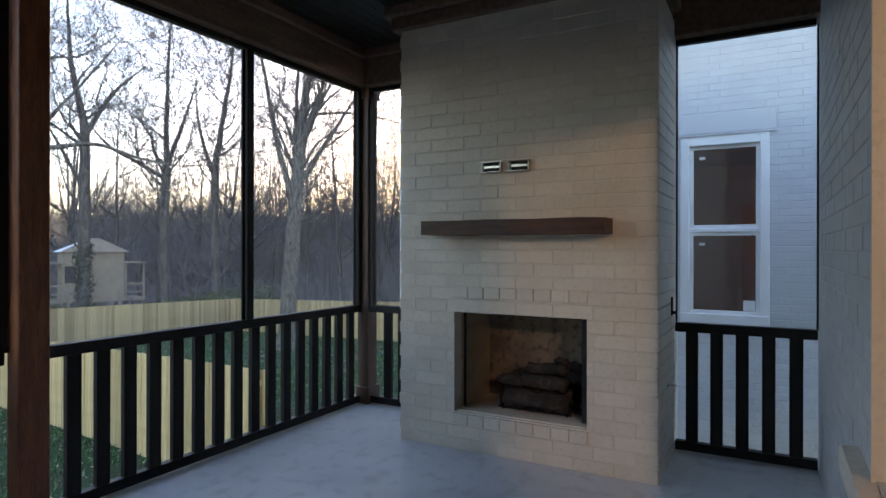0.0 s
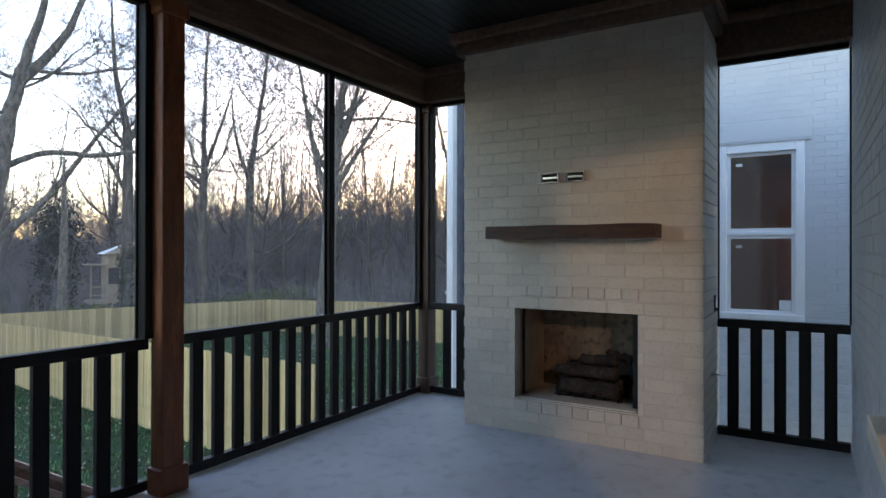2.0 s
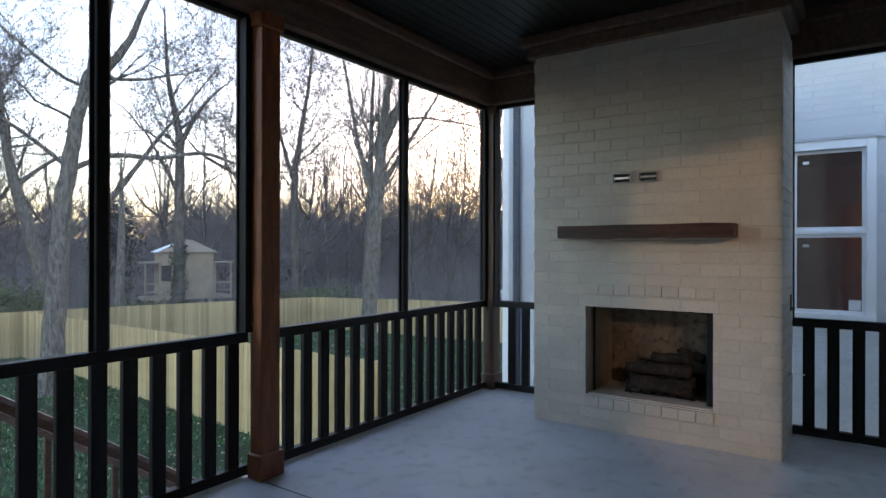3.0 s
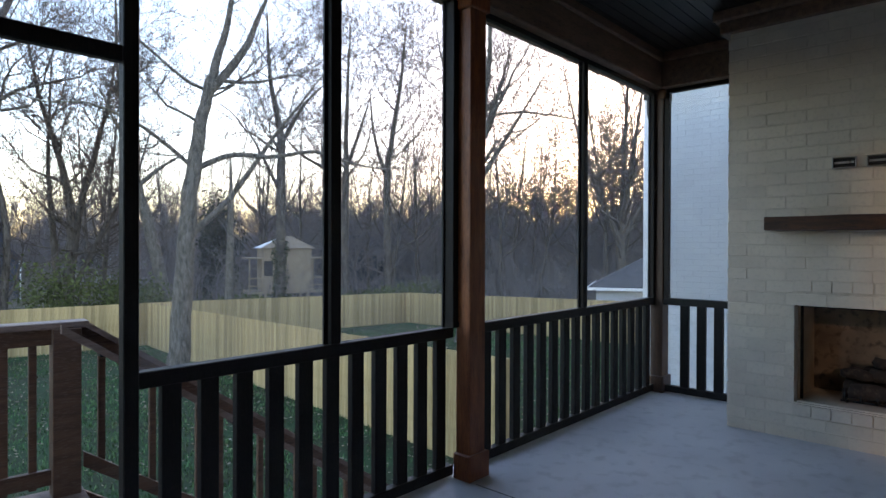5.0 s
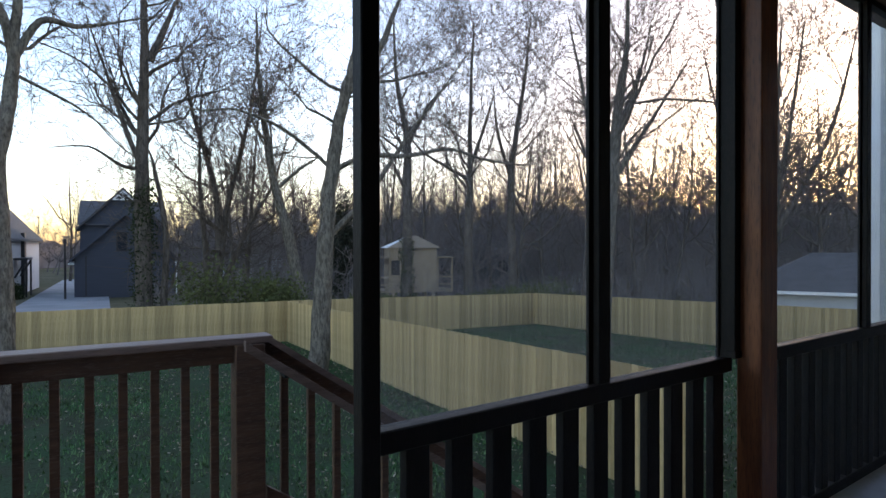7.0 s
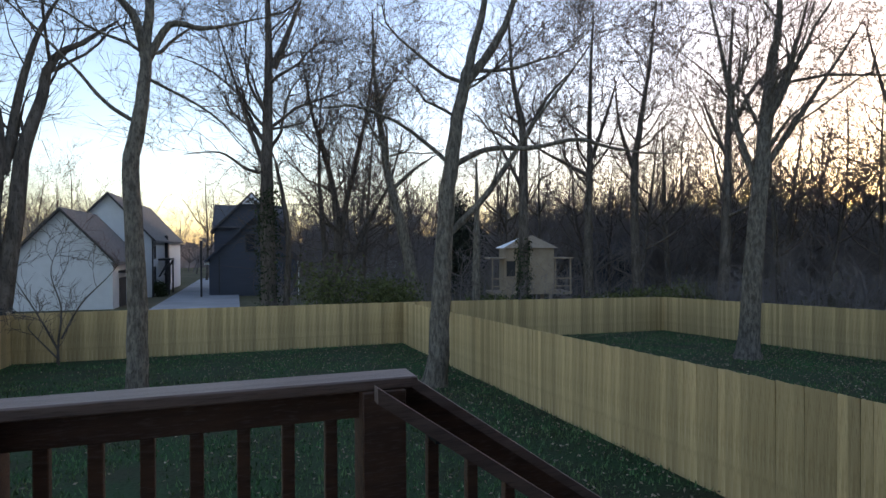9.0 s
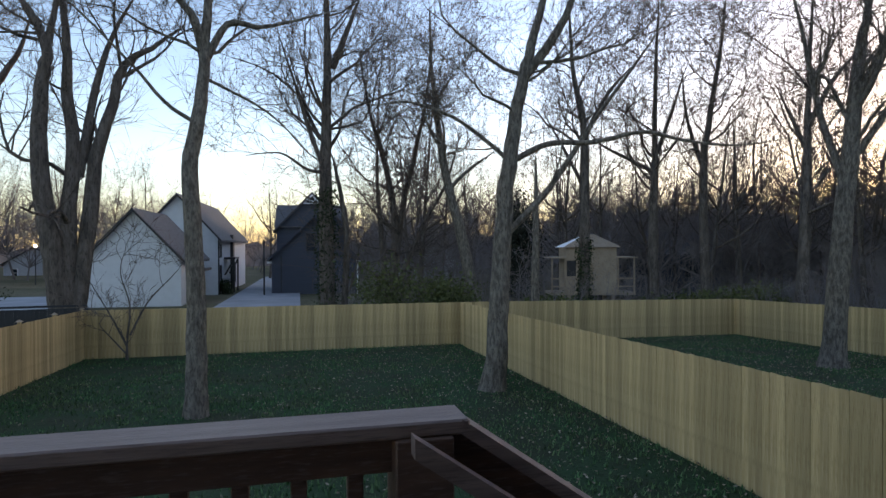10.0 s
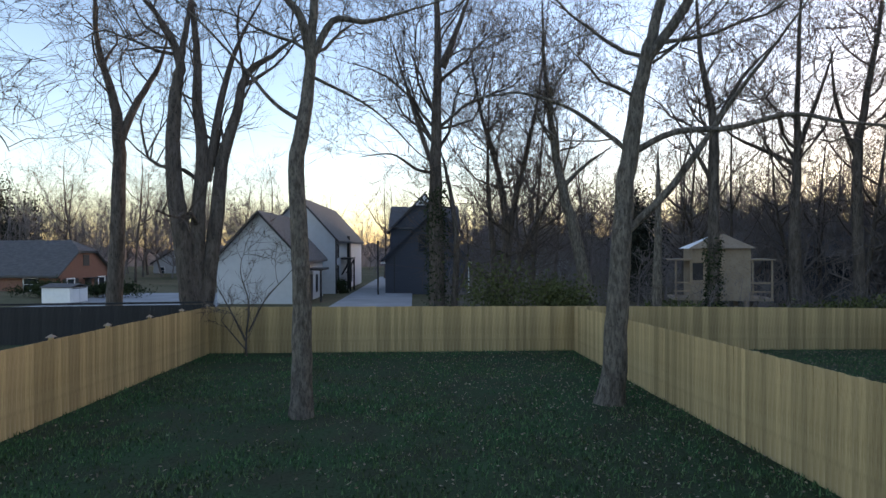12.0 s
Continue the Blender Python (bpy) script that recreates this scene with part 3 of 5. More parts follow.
mullion(2.835)
mullion(0.457)
screen_panel("black framed insect screen between post and mullion", (1.474, 3.203), (2.798, 3.203), 0.872, 2.756)
screen_panel("black framed insect screen beside the corner post", (2.872, 3.203), (4.07, 3.203), 0.872, 2.756)
screen_panel("black framed insect screen beside the middle post", (0.494, 3.203), (1.257, 3.203), 0.872, 2.756)
screen_panel("black framed insect screen beside the door", (-0.44, 3.203), (0.420, 3.203), 0.872, 2.756)
screen_panel("narrow black framed screen behind the chimney", (4.15, 3.08), (4.15, 2.335), 0.872, 2.756)
screen_panel("tall black framed screen by the house wall", (4.15, 0.553), (4.15, -0.275), 0.872, 2.756, w=0.025)

# door opening: jambs and transom
frame_ob = thing("screen_door_frame", "dark stained screen door frame with transom bar", "door frame")
part("jamb", boxes((-0.495, -0.44, 3.165, 3.215, 0, 2.79), bevel=0.004), rail_paint, frame_ob)
part("jamb", boxes((-1.50, -1.42, 3.165, 3.215, 0, 2.79), bevel=0.004), rail_paint, frame_ob)
part("transom", boxes((-1.42, -0.495, 3.17, 3.21, 2.002, 2.062), bevel=0.004), rail_paint, frame_ob)
tm = part("transom_screen", boxes((-1.42, -0.495, 3.19, 3.1905, 2.062, 2.79)), screen, frame_ob, "fine dark insect screen")
tm.visible_shadow = False

# house window beside the porch: casing, brick sill, glass
win = thing("house_window", "cream brick window reveal glowing from the lit room", "window")
part("sill", boxes((0.45, 2.22, WY - 0.20, WY + 0.06, 0.63, 0.715), bevel=0.006), cream_brick, win, "cream painted brick sill")
part("reveal", boxes((1.865, 1.883, WY - 0.24, WY + 0.012, 0.715, 2.36)), cream_brick, win)
part("reveal", boxes((0.552, 0.570, WY - 0.24, WY + 0.012, 0.715, 2.36)), cream_brick, win)
part("window_frame", boxes((0.57, 0.63, WY - 0.22, WY - 0.16, 0.715, 2.36), (1.805, 1.865, WY - 0.22, WY - 0.16, 0.715, 2.36),
                           (0.63, 1.805, WY - 0.22, WY - 0.16, 0.715, 0.775), (0.63, 1.805, WY - 0.22, WY - 0.16, 2.30, 2.36), bevel=0.003), white_paint, win)
pn = part("pane", boxes((0.63, 1.805, WY - 0.195, WY - 0.191, 0.775, 2.30)), window_glass, win)
pn.visible_shadow = False

# gutter elbow outside the corner
elbow = thing("gutter_elbow", "dark metal gutter elbow outside the corner post", "gutter")
bun = Bundle()
bun.add([(4.42, 3.34, 2.80), (4.42, 3.34, 2.66), (4.43, 3.33, 2.60), (4.46, 3.30, 2.56)], [0.05, 0.05, 0.05, 0.045], 8)
bun.object("pipe", dark_trim, elbow)
part("box", boxes((4.36, 4.48, 3.28, 3.40, 2.78, 2.92), bevel=0.01), dark_trim, elbow)

# ---------------------------------------------------------------- landing and stairs, turned a little from the porch
LAND = Matrix.Translation((-0.095, 4.995, 0)) @ Matrix.Rotation(radians(-6.5), 4, "Z")
DZ = -0.13
land = thing("landing_railing", "brown stained wooden landing railing with flat greyed cap", "railing", at=LAND)
part("cap", boxes((-1.28, 0.02, -0.14, 0.0, 0.851, 0.889), bevel=0.005), deck_cap, land, "greyed flat cap board")
part("upper_rail", boxes((-1.24, -0.10, -0.085, -0.045, 0.754, 0.851), bevel=0.003), deck_wood, land)
part("lower_rail", boxes((-1.24, -0.10, -0.085, -0.045, DZ + 0.06, DZ + 0.15), bevel=0.003), deck_wood, land)
me = finish("baluster", boxes((-0.020, 0.020, -0.045, -0.007, DZ + 0.04, 0.85), bevel=0.003), deck_wood)
for i in range(7):
    b = new("baluster", me)
    b.parent = land
    b.location = (-0.255 - i * 0.1365, -0.02, 0)
for px in (-0.095, -1.235):
    part("post", boxes((px - 0.072, px + 0.072, -0.15, -0.005, -2.9, 0.851), bevel=0.004), deck_wood, land)
# side rail of the landing back to the porch wall
side = thing("landing_side_railing", "brown stained wooden railing at the landing end", "railing", at=LAND)
part("cap", boxes((-1.36, -1.285, -1.72, 0.0, 0.851, 0.889), bevel=0.005), deck_cap, side, "greyed flat cap board")
part("upper_rail", boxes((-1.345, -1.305, -1.70, -0.15, 0.754, 0.851), bevel=0.003), deck_wood, side)
part("lower_rail", boxes((-1.345, -1.305, -1.70, -0.15, DZ + 0.06, DZ + 0.15), bevel=0.003), deck_wood, side)
for i in range(10):
    b = new("baluster", me)
    b.parent = side
    b.matrix_basis = Matrix.Translation((-1.29, -0.25 - i * 0.148, 0)) @ Matrix.Rotation(radians(90), 4, "Z")

deck = thing("landing_deck", "brown stained wooden landing deck outside the screen door", "deck", at=LAND)
me = finish("deck_board", boxes((-1.40, 0.0, 0.0, 0.135, DZ - 0.03, DZ), bevel=0.003), deck_floor)
for i in range(12):
    b = new("deck_board", me)
    b.parent = deck
    b.location = (0, -1.66 + i * 0.14, 0)
sill_board = part("threshold_board", boxes((-1.62, 0.02, 3.305, 3.56, -0.17, -0.136), bevel=0.003), deck_floor)
sill_board.parent = deck
sill_board.matrix_basis = LAND.inverted()
part("rim", boxes((-1.40, 0.0, -0.005, 0.03, DZ - 0.26, DZ - 0.03), (-1.40, -1.36, -1.6, 0.0, DZ - 0.26, DZ - 0.03)), deck_wood, deck)

stair = thing("deck_stairs", "brown stained wooden stairs going down from the landing", "stairs", at=LAND)
RUN, RISE, NST = 0.262, 0.183, 11
for i in range(NST):
    part("tread", boxes((0.0 + i * RUN, 0.0 + (i + 1) * RUN + 0.02, -1.16, -0.06, DZ - (i + 1) * RISE - 0.035, DZ - (i + 1) * RISE), bevel=0.004), deck_floor, stair)
for yy in (-0.06, -1.20):
    bm = bmesh.new()
    L = NST * RUN
    prism(bm, [(0, DZ - 0.02), (L, DZ - 0.02 - NST * RISE), (L, DZ - 0.28 - NST * RISE), (0, DZ - 0.28)], yy, yy + 0.04)
    part("stringer", bm, deck_wood, stair)
SL = RISE / RUN


def sloped(bm, x0, x1, y0, y1, za, zb):
    prism(bm, [(x0, za - SL * x0), (x1, za - SL * x1), (x1, zb - SL * x1), (x0, zb - SL * x0)], y0, y1)


rail = thing("stair_railing", "brown stained stair railing with cap and round-edged grab rail", "railing", at=LAND)
bm = bmesh.new(); sloped(bm, 0.0, 2.75, -0.14, 0.0, 0.851, 0.889); part("cap", bm, deck_cap, rail, "greyed flat cap board")
bm = bmesh.new(); sloped(bm, -0.02, 2.75, -0.085, -0.045, 0.744, 0.851); part("upper_rail", bm, deck_wood, rail)
bm = bmesh.new(); sloped(bm, 0.0, 2.75, -0.085, -0.045, 0.00, 0.09); part("lower_rail", bm, deck_wood, rail)
bm = bmesh.new(); sloped(bm, -0.135, 2.6, -0.225, -0.175, 0.735, 0.785); part("grab_rail", bm, deck_cap, rail, "worn brown grab rail")
for i in range(4):
    xx = 0.08 + i * 0.8
    part("bracket", boxes((xx - 0.012, xx + 0.012, -0.18, -0.085, 0.725 - SL * xx, 0.745 - SL * xx)), dark_trim, rail)
me2 = finish("stair_baluster", boxes((-0.020, 0.020, -0.045, -0.007, 0.02, 0.80), bevel=0.003), deck_wood)
for i in range(17):
    b = new("baluster", me2)
    b.parent = rail
    xx = 0.105 + i * 0.148
    b.location = (xx, 0, -SL * xx)
part("post", boxes((2.68, 2.82, -0.15, -0.005, -3.0, 0.90 - SL * 2.7), bevel=0.004), deck_wood, rail)

# ---------------------------------------------------------------- ground
xs = np.concatenate([np.linspace(-900, -60, 8), np.arange(-50, 70, 1.6), np.linspace(80, 900, 9)])
ys = np.concatenate([np.linspace(-600, -20, 6), np.arange(-12, 32, 1.2), np.arange(33, 100, 4), np.linspace(110, 1500, 12)])
gx, gy = np.meshgrid(xs, ys)
gz = ground_z(gx, gy)
bumps = np.array([noise.noise((a * 0.35, b * 0.35, 0)) * 0.015 + noise.noise((a * 1.3, b * 1.3, 3)) * 0.01 for a, b in zip(gx.ravel(), gy.ravel())]).reshape(gx.shape)
gz = gz + bumps * (np.abs(gx) < 60)
w = len(xs)
gf = [(r * w + c, r * w + c + 1, (r + 1) * w + c + 1, (r + 1) * w + c) for r in range(len(ys) - 1) for c in range(w - 1)]
gnd = raw("ground", np.stack([gx, gy, gz], -1).reshape(-1, 3).tolist(), gf, grass_soil, None, smooth=True)
tagged(gnd, "dark evening lawn ground strewn with leaves", "ground", kind="structure")
gnd.data.materials.append(dry_lawn)
for p in gnd.data.polygons:
    if p.center.y > 33 or p.center.x > 40 or p.center.x < -14:
        p.material_index = 1

rs = np.random.RandomState(5)


def in_yard(n, x0, x1, y0, y1):
    return rs.uniform(x0, x1, n), rs.uniform(y0, y1, n)


# grass blades, thickest on the lawn that is looked down upon
gxv, gyv = in_yard(190000, -7.5, 24, 5.6, 29)
keep = rs.uniform(size=len(gxv)) < np.clip(1.25 - (gyv - 6) / 30, 0.3, 1)
clump = np.array([noise.noise((a * 0.45, b * 0.45, 7)) for a, b in zip(gxv, gyv)])
keep &= rs.uniform(size=len(gxv)) < np.clip(0.66 + clump * 1.4, 0.10, 1)
gxv, gyv = gxv[keep], gyv[keep]
n = len(gxv)
base = np.stack([gxv, gyv, ground_z(gxv, gyv) - 0.02], -1)
ang = rs.uniform(0, 2 * math.pi, n)
hh = rs.uniform(0.05, 0.12, n)
wd = rs.uniform(0.010, 0.026, n)
side_v = np.stack([np.cos(ang), np.sin(ang), 0 * ang], -1)
lean = np.stack([np.cos(ang + 1.3), np.sin(ang + 1.3), 0 * ang], -1) * (hh * rs.uniform(0.1, 0.9, n))[:, None]
tip = base + lean
tip[:, 2] += hh
v = np.stack([base - side_v * wd[:, None], base + side_v * wd[:, None], tip], 1).reshape(-1, 3)
tagged(raw("grass", v.tolist(), np.arange(3 * n).reshape(-1, 3).tolist(), grass_blade), "short dark green lawn grass", "grass", kind="stuff")

lx, ly = in_yard(22000, -7, 23, 5.6, 28.5)
keepl = rs.uniform(size=len(lx)) < np.clip(0.25 + 0.07 * (lx + 2), 0.16, 0.9)
lx, ly = lx[keepl], ly[keepl]
cz = ground_z(lx, ly) + rs.uniform(0.02, 0.08, len(lx))
v, f = quads(np.stack([lx, ly, cz], -1), 0.030, rs, up=0.6)
tagged(raw("fallen_leaves", v.tolist(), f.tolist(), dry_leaf), "scattered brown fallen leaves on the lawn", "leaves", kind="stuff")

# ---------------------------------------------------------------- fences


def picket_mesh(name, width, height, mat):
    bm = bmesh.new()
    c = 0.010
    prism(bm, [(-width / 2, 0), (width / 2, 0), (width / 2, height - c), (width / 2 - c, height), (-width / 2 + c, height), (-width / 2, height - c)], -0.008, 0.008)
    return finish(name, bm, mat)


def fence(label, p0, p1, group, height=1.83, mat=None, width=0.140, back=1, dz=0.0, caps=False):
    ob = thing("wooden_fence", label, "fence", group)
    me = picket_mesh("picket", width, height, mat or pine)
    d = Vector((p1[0] - p0[0], p1[1] - p0[1]))
    ln = d.length
    a = math.atan2(d.y, d.x)
    n = int(round(ln / (width + 0.0008)))
    rng = random.Random(int(p0[0] * 10) + 77)
    zs = lambda s: float(ground_z(p0[0] + d.x * s, p0[1] + d.y * s)) + dz
    for i in range(n):
        s = (i + 0.5) / n
        b = new("picket", me)
        b.parent = ob
        b.matrix_basis = Matrix.Translation((p0[0] + d.x * s, p0[1] + d.y * s, zs(s) - 0.02 + rng.uniform(-0.005, 0.005))) @ Matrix.Rotation(a, 4, "Z") @ pose(0, 0, 0, rng.uniform(-0.3, 0.3), rng.uniform(-0.12, 0.12), rng.uniform(-0.6, 0.6))
    nrm = Vector((-d.y, d.x)).normalized() * back
    k = max(1, int(ln / 2.4))
    for hz in (0.25, 0.95, 1.58):
        for i in range(k):
            bm = bmesh.new()
            q = []
            for s in (i / k, (i + 1) / k):
                x, y = p0[0] + d.x * s, p0[1] + d.y * s
                for o in (0.010, 0.048):
                    for dzz in (0, 0.085):
                        q.append(bm.verts.new((x + nrm.x * o, y + nrm.y * o, zs(s) + hz + dzz)))
            for f in ((0, 1, 3, 2), (4, 6, 7, 5), (0, 4, 5, 1), (2, 3, 7, 6), (0, 2, 6, 4), (1, 5, 7, 3)):
                bm.faces.new([q[j] for j in f])
            part("fence_rail", bm, mat or pine, ob)
    for i in range(k + 1):
        s = i / k
        x, y = p0[0] + d.x * s + nrm.x * 0.095, p0[1] + d.y * s + nrm.y * 0.095
        z = zs(s)
        top = z + height + (0.02 if caps else -0.04)
        p = part("fence_post", boxes((x - 0.045, x + 0.045, y - 0.045, y + 0.045, z - 0.3, top), bevel=0.004), mat or pine, ob)
        if caps:
            bm = bmesh.new()
            bmesh.ops.create_cone(bm, cap_ends=True, segments=4, radius1=0.125, radius2=0.01, depth=0.07, matrix=Matrix.Translation((x, y, top + 0.035)) @ Matrix.Rotation(a + math.pi / 4, 4, "Z"))
            part("post_cap", bm, shed_board, p, "pale pyramid post cap")
    return ob


G = "yard fences"
fence("new yellow pine privacy fence across the back of the yard", (-5.4, 28.8), (9.0, 27.5), G)
fence("new yellow pine privacy fence between the two yards", (9.0, 27.5), (6.06, 6.4), G, back=1)
fence("new yellow pine privacy fence with pale post caps along the side", (-7.75, 12.0), (-5.4, 28.8), G, back=1, caps=True)
fence("new yellow pine privacy fence behind the neighbouring yard", (9.0, 27.5), (24.0, 27.0), G)
fence("new yellow pine privacy fence at the neighbouring yard's far side", (24.0, 27.0), (21.7, 8.0), G, back=1)
fence("weathered black board fence beyond the side yard", (-22.5, 30.5), (-5.9, 32.0), "black fence", height=1.55, mat=black_board, back=1, dz=0.15)

# ---------------------------------------------------------------- neighbouring white brick house
NX = 6.72
nb = thing("neighbour_house", "white painted brick house next door with one lit window", "house")
Y0, Y1 = -5.0, 4.43
W = dict(y0=0.0, y1=0.845, z0=0.60, z1=2.565)
part("wall", boxes((NX, NX + 0.25, Y0, W["y0"], -3.0, 5.2), (NX, NX + 0.25, W["y1"], Y1, -3.0, 5.2), (NX, NX + 0.25, W["y0"], W["y1"], -3.0, W["z0"]), (NX, NX + 0.25, W["y0"], W["y1"], W["z1"], 5.2)), white_joint, nb)
part("rear_wall", boxes((NX + 0.25, NX + 9.0, Y1 - 0.25, Y1, -3.0, 5.2)), white_joint, nb)
part("front_wall", boxes((NX + 0.25, NX + 9.0, Y0, Y0 + 0.25, -3.0, 5.2)), white_joint, nb)
part("far_wall", boxes((NX + 8.75, NX + 9.0, Y0 + 0.25, Y1 - 0.25, -3.0, 5.2)), white_joint, nb)
bm = bmesh.new()
prism(bm, [(NX - 0.45, 5.15), (NX + 4.5, 8.3), (NX + 9.45, 5.15), (NX + 9.45, 5.35), (NX + 4.5, 8.5), (NX - 0.45, 5.35)], Y0 - 0.4, Y1 + 0.4)
part("roof", bm, shingle, nb, "grey shingle roof")
part("ceiling_slab", boxes((NX + 0.25, NX + 8.75, Y0 + 0.25, Y1 - 0.25, 3.0, 3.1)), interior_wall, nb)
part("floor_slab", boxes((NX + 0.25, NX + 8.75, Y0 + 0.25, Y1 - 0.25, -0.1, 0.0)), interior_floor, nb)
part("inner_wall", boxes((NX + 6.0, NX + 6.1, -3.5, 2.5, 0, 3.0)), interior_wall, nb)
part("inner_door", boxes((NX + 2.9, NX + 2.94, -0.44, 0.37, 0.0, 2.03), (NX + 2.88, NX + 2.9, -0.38, -0.09, 0.2, 1.8), (NX + 2.88, NX + 2.9, 0.02, 0.31, 0.2, 1.8), bevel=0.004), interior_door, nb, "orange varnished pine door")
part("corner_board", boxes((NX - 0.012, NX + 0.0, Y1 - 0.09, Y1 + 0.01, -3.0, 5.1)), white_paint, nb)
bun = Bundle()
bun.add([(NX - 0.05, Y1 - 0.24, 5.1), (NX - 0.05, Y1 - 0.24, -2.8)], [0.055, 0.055], 8)
bun.object("downspout", slate_siding, nb, "dark blue-grey downspout", smooth=True)
wz0, wz1, wy0, wy1 = W["z0"], W["z1"], W["y0"], W["y1"]
nw = part("window", boxes((NX - 0.02, NX + 0.06, wy0, wy0 + 0.085, wz0, wz1), (NX - 0.02, NX + 0.06, wy1 - 0.085, wy1, wz0, wz1), (NX - 0.02, NX + 0.06, wy0 + 0.085, wy1 - 0.085, wz1 - 0.10, wz1),
                          (NX - 0.05, NX + 0.06, wy0 - 0.0, wy1 + 0.0, wz0 - 0.03, wz0 + 0.09), bevel=0.006), white_paint, nb, "white double-hung window casing")
zm = 1.57
part("meeting_rail", boxes((NX + 0.0, NX + 0.05, wy0 + 0.085, wy1 - 0.085, zm - 0.022, zm + 0.022), bevel=0.004), white_paint, nw)
for za, zb, o in ((wz0 + 0.09, zm - 0.022, 0.02), (zm + 0.022, wz1 - 0.10, 0.035)):
    part("sash", boxes((NX + o, NX + o + 0.03, wy0 + 0.085, wy0 + 0.125, za, zb), (NX + o, NX + o + 0.03, wy1 - 0.125, wy1 - 0.085, za, zb), (NX + o, NX + o + 0.03, wy0 + 0.125, wy1 - 0.125, za, za + 0.035), (NX + o, NX + o + 0.03, wy0 + 0.125, wy1 - 0.125, zb - 0.035, zb)), white_paint, nw)
    p = part("pane", boxes((NX + o + 0.012, NX + o + 0.016, wy0 + 0.125, wy1 - 0.125, za + 0.035, zb - 0.035)), window_glass, nw)
    p.visible_shadow = False
    part("paper_tag", boxes((NX + o + 0.008, NX + o + 0.011, wy1 - 0.24, wy1 - 0.18, zb - 0.14, zb - 0.11)), sticker, nw, "white paper tag")
part("paper_note", boxes((NX + 0.028, NX + 0.031, wy0 + 0.13, wy0 + 0.24, wz0 + 0.13, wz0 + 0.24)), sticker, nw, "white paper note")
part("lintel", boxes((NX - 0.03, NX + 0.0, wy0 - 0.06, wy1 + 0.06, wz1 + 0.02, wz1 + 0.235), bevel=0.008), white_brick, nb, "soldier course lintel")
part("lintel_flashing", boxes((NX - 0.035, NX + 0.0, wy0 - 0.06, wy1 + 0.06, wz1 + 0.0, wz1 + 0.02)), stucco_grey, nb)

# ---------------------------------------------------------------- distant houses


def gable_house(name, label, at, w, d, eave, ridge, base, wall_mat, roof_mat, over=0.4, trim=None):
    """Box house: gable faces local -y, ridge runs along local y; origin at the front left corner."""
    ob = thing(name, label, "house", "houses beyond the fence", at=at)
    bm = bmesh.new()
    prism(bm, [(0, base), (w, base), (w, eave), (w / 2, ridge), (0, eave)], 0, d)
    part("wall", bm, wall_mat, ob)
    bm = bmesh.new()
    s = (ridge - eave) / (w / 2)
    t = 0.22
    prism(bm, [(-over, eave - over * s), (w / 2, ridge), (w + over, eave - over * s), (w + over, eave - over * s + t), (w / 2, ridge + t), (-over, eave - over * s + t)], -over, d + over)
    part("roof", bm, roof_mat, ob, "grey shingle roof")
    bm = bmesh.new()
    prism(bm, [(-over, eave - over * s - 0.02), (w / 2, ridge - 0.02), (w + over, eave - over * s - 0.02), (w + over, eave - over * s + t - 0.02), (w / 2, ridge + t - 0.02), (-over, eave - over * s + t - 0.02)], -over - 0.05, -over)
    part("verge_board", bm, trim or dark_trim, ob, "dark verge board")
    return ob


def house_window(parent, x0, x1, z0, z1, y=-0.02, frame_mat=None):
    wdw = part("window", boxes((x0 - 0.1, x0, y - 0.06, y + 0.02, z0 - 0.1, z1 + 0.1), (x1, x1 + 0.1, y - 0.06, y + 0.02, z0 - 0.1, z1 + 0.1), (x0, x1, y - 0.06, y + 0.02, z1, z1 + 0.1), (x0, x1, y - 0.06, y + 0.02, z0 - 0.1, z0),
                               (x0, x1, y - 0.04, y + 0.01, (z0 + z1) / 2 - 0.03, (z0 + z1) / 2 + 0.03)), frame_mat or white_paint, parent)
    part("pane", boxes((x0, x1, y - 0.02, y, z0, z1)), dark_pane, wdw)
    return wdw


def side_window(parent, x, y0, y1, z0, z1):
    wdw = part("window", boxes((x, x + 0.06, y0 - 0.12, y0, z0 - 0.1, z1 + 0.1), (x, x + 0.06, y1, y1 + 0.12, z0 - 0.1, z1 + 0.1), (x, x + 0.06, y0, y1, z1, z1 + 0.1), (x, x + 0.06, y0, y1, z0 - 0.1, z0)), dark_trim, parent)
    part("pane", boxes((x - 0.01, x + 0.02, y0, y1, z0, z1)), dark_pane, wdw)


h = gable_house("white_house", "white painted brick garage with steep grey roof", pose(-9.95, 53.4, 0, 0, 0, -8), 6.5, 10.0, 0.45, 4.0, -4.5, white_brick, shingle)
part("awning", boxes((6.5, 7.9, 2.0, 5.0, -0.6, -0.42)), dark_trim, h, "dark awning roof")
part("awning_post", boxes((7.6, 7.75, 2.2, 2.35, -4.0, -0.6)), dark_trim, h)
part("garage_door", boxes((6.5, 6.56, 2.3, 4.7, -3.6, -1.0)), dark_trim, h, "dark garage door")
side_window(h, 6.5, 6.5, 7.1, -2.6, -1.2)
h = gable_house("white_house", "tall white painted house with dark trim behind the garage", pose(-8.1, 66.0, 0, 0, 0, -8), 7.2, 24.0, 2.2, 6.2, -4.8, white_brick, shingle)
bm = bmesh.new()
box_bm(bm, 7.2, 8.3, 4.0, 7.5, 0.0, 0.2)
part("porch_roof", bm, dark_trim, h, "dark porch roof")
for yy in (4.1, 7.3):
    part("porch_post", boxes((8.1, 8.25, yy, yy + 0.15, -4.0, 0.0)), dark_trim, h)
part("chimney_board", boxes((7.2, 7.5, 9.0, 10.2, -4.2, 2.6)), dark_trim, h)
side_window(h, 7.2, 1.2, 2.2, -2.8, -0.6)
